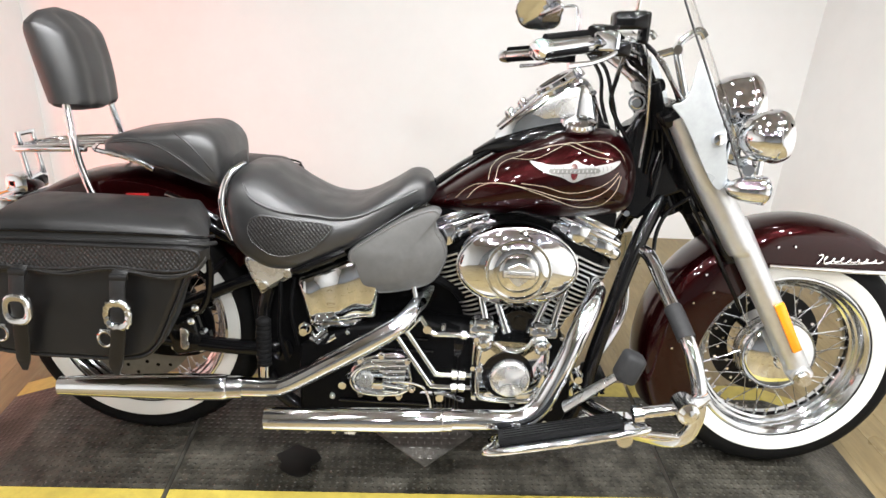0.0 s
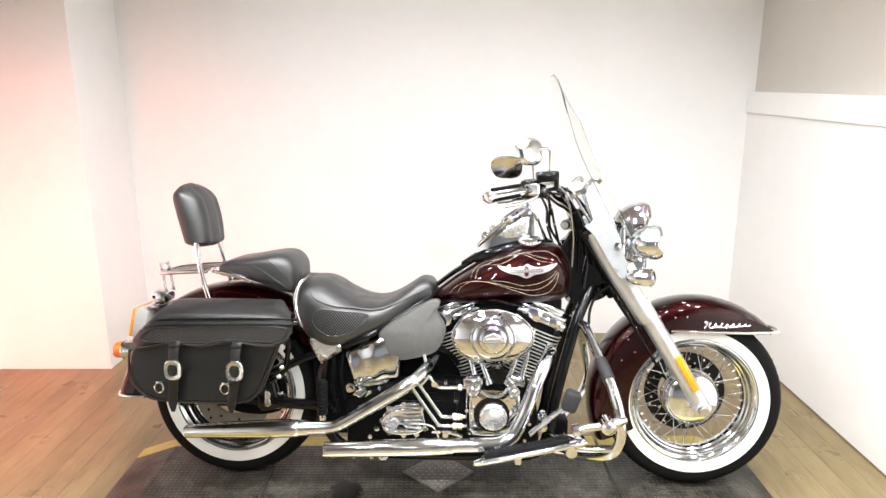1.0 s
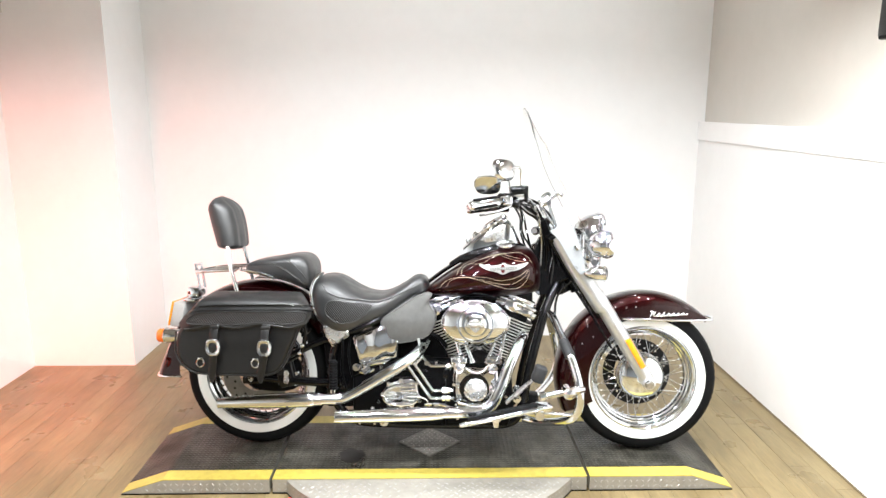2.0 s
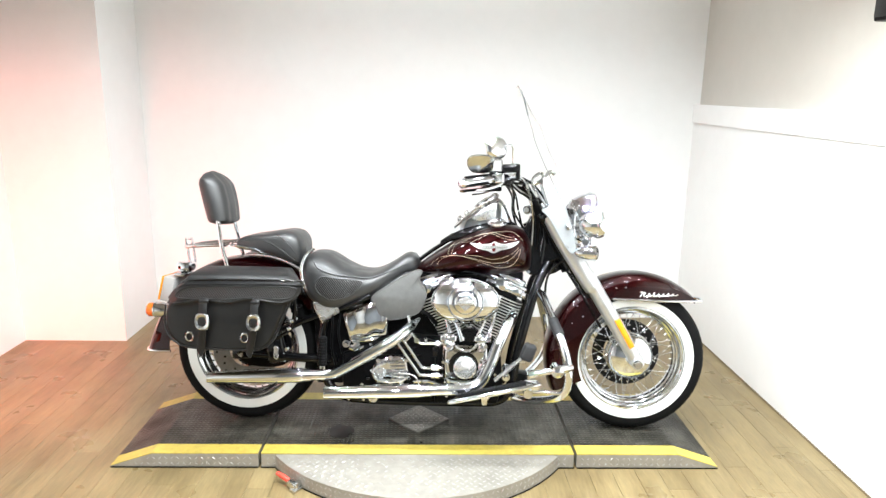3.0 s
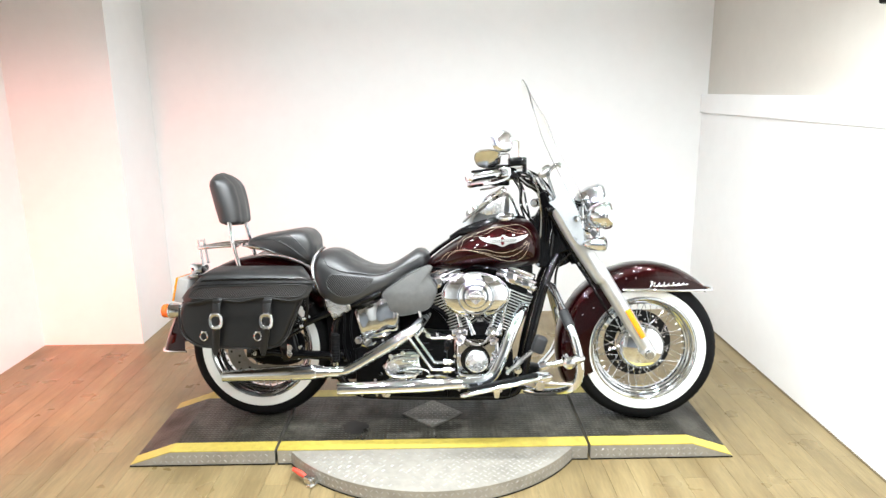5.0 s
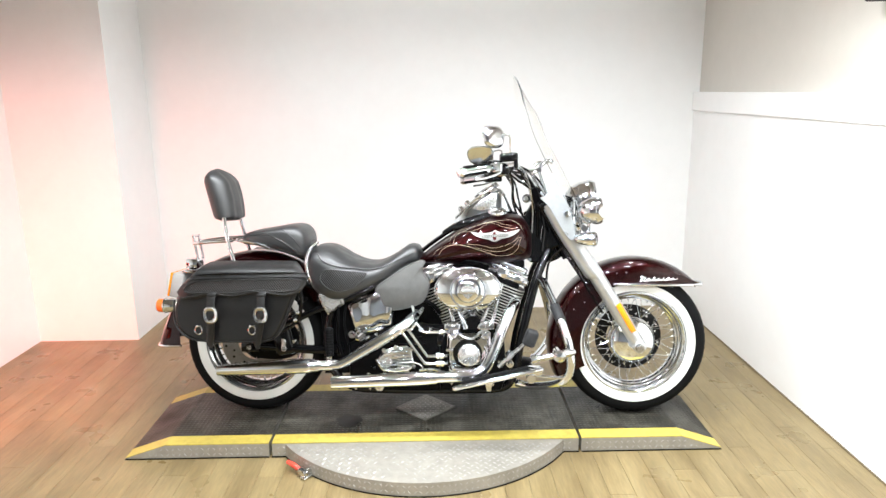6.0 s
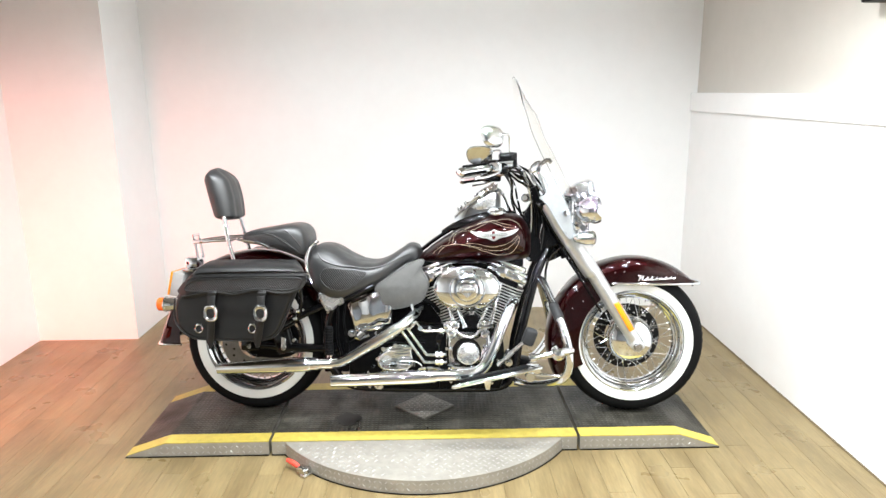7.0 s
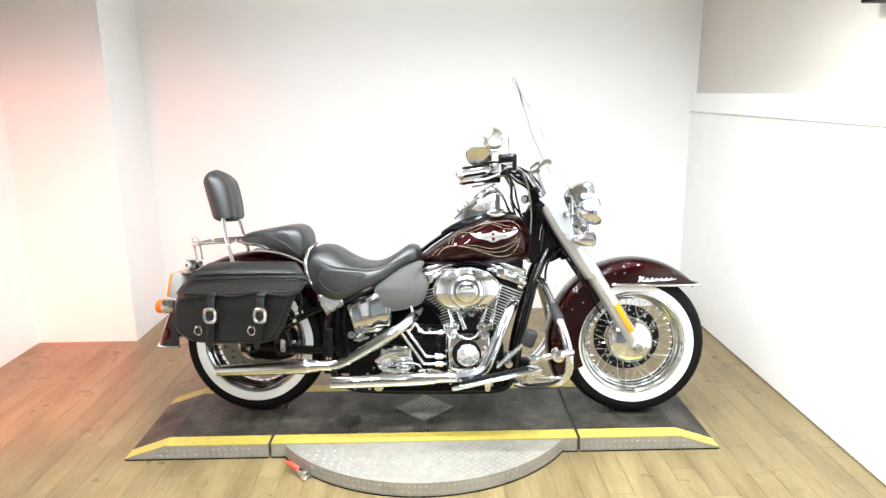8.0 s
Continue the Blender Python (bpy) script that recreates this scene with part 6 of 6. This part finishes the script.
for s in (-1, 1):
    g = lambda f: (0.082 + 0.095 * f, s * (0.418 - 0.083 * f), 1.0515 + DROP[s] + 0.014 * f)
    grip = part("grip", rod(g(-0.05), g(1.0), 0.0175, seg=20), CHROME, bar, "chrome grip with black rubber bands")
    part("grip_end", lathe([(0, 0.012), (0.012, 0.010), (0.0185, 0.002), (0.0195, -0.02), (0.0185, -0.022)], 22, Matrix.Translation(g(-0.08)) @ Vector([g(-0.5)[i] - g(0.5)[i] for i in range(3)]).to_track_quat("Z", "Y").to_matrix().to_4x4()), CHROME, grip)
    for k in range(3):
        part("grip_band", tube([tuple(np.array(g(0.05)) + 0.0188 * np.array((0, -s * math.sin(a), math.cos(a)))) for a in (k * 2.1,)] + [tuple(np.array(g(0.95)) + 0.0188 * np.array((0, -s * math.sin(a), math.cos(a)))) for a in (k * 2.1,)], 0.007, 8), BLACKM, grip)
    part("control_housing", join(box(0.045, 0.05, 0.06, 0.012, pose(0.205, s * 0.312, 1.072 + DROP[s], 0, 0, s * 40)), box(0.06, 0.045, 0.03, 0.008, pose(0.235, s * 0.30, 1.06 + DROP[s]))), BLACK, bar)
    part("control_cover", box(0.05, 0.02, 0.04, 0.008, pose(0.212, s * 0.338, 1.072 + DROP[s], 0, 0, s * 35)), CHROME, bar)
    part("master_cylinder", join(box(0.065, 0.05, 0.034, 0.008, pose(0.258, s * 0.30, 1.112 + DROP[s], 0, -4)), box(0.016, 0.04, 0.06, 0.006, pose(0.29, s * 0.29, 1.10 + DROP[s]))), BLACK, bar, "black brake fluid reservoir")
    part("lever", tube([(0.235, s * 0.30, 1.07 + DROP[s]), (0.225, s * 0.36, 1.052 + DROP[s]), (0.178, s * 0.405, 1.034 + DROP[s]), (0.128, s * 0.44, 1.026 + DROP[s])], [0.008, 0.006, 0.005, 0.006], 10, flat=0.6), CHROME, bar, "chrome lever")
    stem = [(0.268, s * 0.31, 1.12 + DROP[s]), (0.266, s * 0.325, 1.17 + DROP[s]), (0.260, s * 0.345, 1.196 + DROP[s]), (0.225, s * 0.362, 1.195 + DROP[s])]
    part("mirror_stem", tube(stem, 0.0045, 10), CHROME, bar)


def facing(place, normal):
    """A pose whose z axis is the normal and whose y axis points up."""
    z = Vector(normal).normalized()
    x = Vector((0, 0, 1)).cross(z).normalized()
    y = z.cross(x)
    return Matrix.Translation(place) @ Matrix((x, y, z)).transposed().to_4x4()


for mm in (facing((0.200, -0.366, 1.188), (-0.70, 0.68, -0.20)), facing((0.164, 0.366, 1.146), (-0.20, -0.93, -0.345)) @ Matrix.Diagonal((1.15, 1.12, 1, 1))):
    shell = [(0.060 * math.copysign(abs(math.cos(a)) ** 0.7, math.cos(a)) * (1.0 if math.sin(a) > 0 else 0.92), 0.043 * math.copysign(abs(math.sin(a)) ** 0.75, math.sin(a))) for a in (2 * math.pi * k / 32 for k in range(32))]
    rings = [[(x * f, y * f, h) for x, y in shell] for f, h in ((0.3, -0.022), (0.65, -0.018), (0.9, -0.010), (1.0, 0.0), (1.0, 0.005), (0.96, 0.007))]
    mir = part("mirror", loft(rings), CHROME, bar, "chrome-backed rear view mirror")
    mir.matrix_basis = mm
    part("mirror_glass", loft([[(x * 0.96, y * 0.96, 0.0072) for x, y in shell], [(x * 0.9, y * 0.9, 0.0078) for x, y in shell]]), CHROME, mir)
cables = [
    [(0.25, -0.28, 1.07), (0.33, -0.15, 1.06), (0.38, -0.09, 0.98), (0.40, -0.075, 0.88), (0.40, -0.06, 0.78)],
    [(0.26, -0.27, 1.06), (0.345, -0.13, 1.04), (0.40, -0.085, 0.95), (0.43, -0.08, 0.85), (0.42, -0.07, 0.72)],
    [(0.28, -0.24, 1.09), (0.37, -0.12, 1.05), (0.44, -0.09, 0.96), (0.47, -0.085, 0.85), (0.50, -0.085, 0.74), (0.60, -0.09, 0.58), (0.68, -0.08, 0.45)],
    [(0.25, 0.28, 1.07), (0.31, 0.14, 1.02), (0.325, 0.05, 0.94), (0.345, 0.02, 0.85)],
    [(0.26, 0.27, 1.08), (0.30, 0.12, 1.00), (0.30, 0.05, 0.93), (0.33, 0.03, 0.84)],
    [(0.27, -0.25, 1.05), (0.29, -0.12, 1.00), (0.30, -0.06, 0.93), (0.36, -0.05, 0.84)],
    [(0.515, -0.09, 0.745), (0.49, -0.085, 0.722), (0.466, -0.08, 0.700), (0.449, -0.08, 0.672), (0.440, -0.08, 0.635), (0.437, -0.09, 0.598), (0.430, -0.10, 0.585)],
    [(0.27, -0.22, 1.07), (0.315, -0.12, 1.035), (0.345, -0.10, 1.018), (0.378, -0.095, 0.985), (0.395, -0.09, 0.93), (0.41, -0.085, 0.86)],
    [(0.26, -0.22, 1.06), (0.31, -0.11, 1.022), (0.345, -0.095, 1.002), (0.385, -0.09, 0.965), (0.412, -0.085, 0.91), (0.43, -0.08, 0.82)],
    [(0.30, -0.16, 1.045), (0.345, -0.10, 1.03), (0.372, -0.10, 1.005), (0.40, -0.095, 0.955), (0.425, -0.09, 0.90), (0.45, -0.085, 0.80)],
]
for pts in cables:
    part("cable", tube(pts, 0.0052, 8, n=36), BLACK, bar, "black control cable")
part("steering_lock", join(rod((0.362, -0.03, 0.945), (0.350, -0.085, 0.945), 0.019, seg=18), rod((0.350, -0.085, 0.945), (0.347, -0.095, 0.945), 0.015, 0.010, seg=18)), CHROME, bar, "round chrome steering lock")
part("cable_sleeve", tube([(0.375, -0.098, 0.99), (0.392, -0.092, 0.945), (0.405, -0.088, 0.89)], 0.017, 10), BLACKM, bar)
part("cable", tube([(0.335, -0.19, 1.05), (0.36, -0.13, 0.99), (0.375, -0.10, 0.90), (0.372, -0.095, 0.80)], 0.004, 8, n=30), SATIN, bar)

# ---- floorboard, pedal, engine guard ----
fb = pose(0.216, -0.345, 0.250, -14, -13)
board = part("floorboard", moved(join(box(0.305, 0.098, 0.012, 0.005, pose(0, 0, -0.010)), tube([(-0.150, -0.048, -0.012), (0.150, -0.05, -0.012), (0.160, 0.0, -0.012), (0.150, 0.048, -0.012), (-0.13, 0.048, -0.012), (-0.160, 0.0, -0.012)], 0.0085, 10, n=60, closed=True)), fb), CHROME, bike, "footboard with a black rubber pad and chrome rim")
part("rubber_pad", moved(box(0.275, 0.080, 0.014, 0.006, pose(-0.008, 0, 0.003)), fb), RUBBER, board, "worn black rubber pad")
part("pad_rib", join(*[moved(box(0.25, 0.006, 0.002, 0.0009, pose(-0.008, -0.030 + 0.015 * k, 0.0105)), fb) for k in range(5)]), RUBBER, board)
part("bracket", join(box(0.06, 0.05, 0.03, 0.008, pose(0.365, -0.33, 0.268)), rod((0.33, -0.30, 0.26), (0.30, -0.12, 0.20), 0.016), rod((0.35, -0.30, 0.24), (0.35, -0.36, 0.24), 0.018)), CHROME, board)
part("board_arm", rod((0.12, -0.33, 0.225), (0.12, -0.12, 0.17), 0.014), CHROME, board)
part("board_tab", prism([(0.165, 0.225), (0.20, 0.225), (0.192, 0.175), (0.175, 0.175)], -0.30, -0.312, 0.002), CHROME, board)
pedal = part("brake_pedal", tube([(0.225, -0.285, 0.272), (0.27, -0.295, 0.315), (0.335, -0.315, 0.38)], [0.019, 0.018, 0.013], 10, flat=0.5), SATIN, bike, "brake pedal with a worn rubber pad")
part("pedal_pad", box(0.050, 0.050, 0.070, 0.013, pose(0.350, -0.315, 0.396, 0, 20), 3), GREYRUB, pedal, "grey rubber pedal pad")
G = [(0.390, -0.075, 0.602), (0.421, -0.115, 0.592), (0.444, -0.19, 0.537), (0.463, -0.262, 0.486), (0.481, -0.315, 0.436), (0.501, -0.338, 0.36), (0.506, -0.335, 0.28), (0.484, -0.315, 0.222), (0.43, -0.24, 0.180), (0.36, -0.15, 0.15), (0.31, -0.11, 0.15)]
guard = part("engine_guard", tube(G, 0.0165, 16, n=80), CHROME, bike, "chrome engine guard bar")
part("engine_guard", tube([(x, -y, z) for x, y, z in G], 0.0165, 16, n=80), CHROME, bike, "chrome engine guard bar")
part("guard_sleeve", tube([(0.454, -0.230, 0.508), (0.463, -0.262, 0.486), (0.473, -0.292, 0.460)], 0.0205, 16), GREYRUB, guard, "grey rubber sleeve")
part("highway_clamp", join(rod((0.345, -0.40, 0.330), (0.470, -0.395, 0.352), 0.012), rod((0.345, -0.40, 0.330), (0.365, -0.40, 0.3335), 0.019, seg=10), rod((0.452, -0.372, 0.350), (0.452, -0.425, 0.350), 0.024), lathe([(0, 0.012), (0.014, 0.010), (0.022, 0)], 20, pose(0.452, -0.425, 0.350, 90)), tube([(0.455, -0.39, 0.35), (0.485, -0.37, 0.348), (0.512, -0.34, 0.345)], 0.016, 12)), CHROME, guard, "chrome clamp and linkage")
part("guard_brace", rod((0.37, -0.33, 0.245), (0.49, -0.325, 0.235), 0.007), CHROME, guard)
part("side_stand", tube([(0.15, 0.12, 0.12), (0.12, 0.19, 0.06), (0.09, 0.24, 0.038)], [0.013, 0.012, 0.014], 10), BLACK, bike, "black side stand, folded out")

# ---- floor planks ----
PW, PL, NEAR = 0.096, 1.15, -2.6
plank_mesh = None
x = LX - 0.02
col = 0
planks = []
while x < RX + 0.02:
    y = NEAR + (col * 0.437 + 0.31 * (col % 3)) % PL - PL
    while y < BY + 0.15:
        planks.append((x, y))
        y += PL
    x += PW
    col += 1
for px, py in planks:
    x0, x1, y0, y1 = px + 0.0004, px + PW - 0.0004, py + 0.0004, py + PL - 0.0004
    m = pose((x0 + x1) / 2, (y0 + y1) / 2, 0)
    if plank_mesh is None:
        plank_mesh = part("plank", box(PW - 0.0008, PL - 0.0008, 0.012, 0.0005, pose(0, 0, -0.006), 1), WOOD, floor, flat=True)
        plank_mesh.matrix_basis = m
    else:
        again("plank", plank_mesh, m, floor)
tagged(part("floor_boards", join(*[block(LX - 0.02 + PW * k, LX - 0.0212 + PW * (k + 1), FRONT - 0.1, NEAR - PL - 0.001 + 1.2, -0.0125, -0.0006) for k in range(43)]), WOOD, floor, flat=True), kind="stuff")
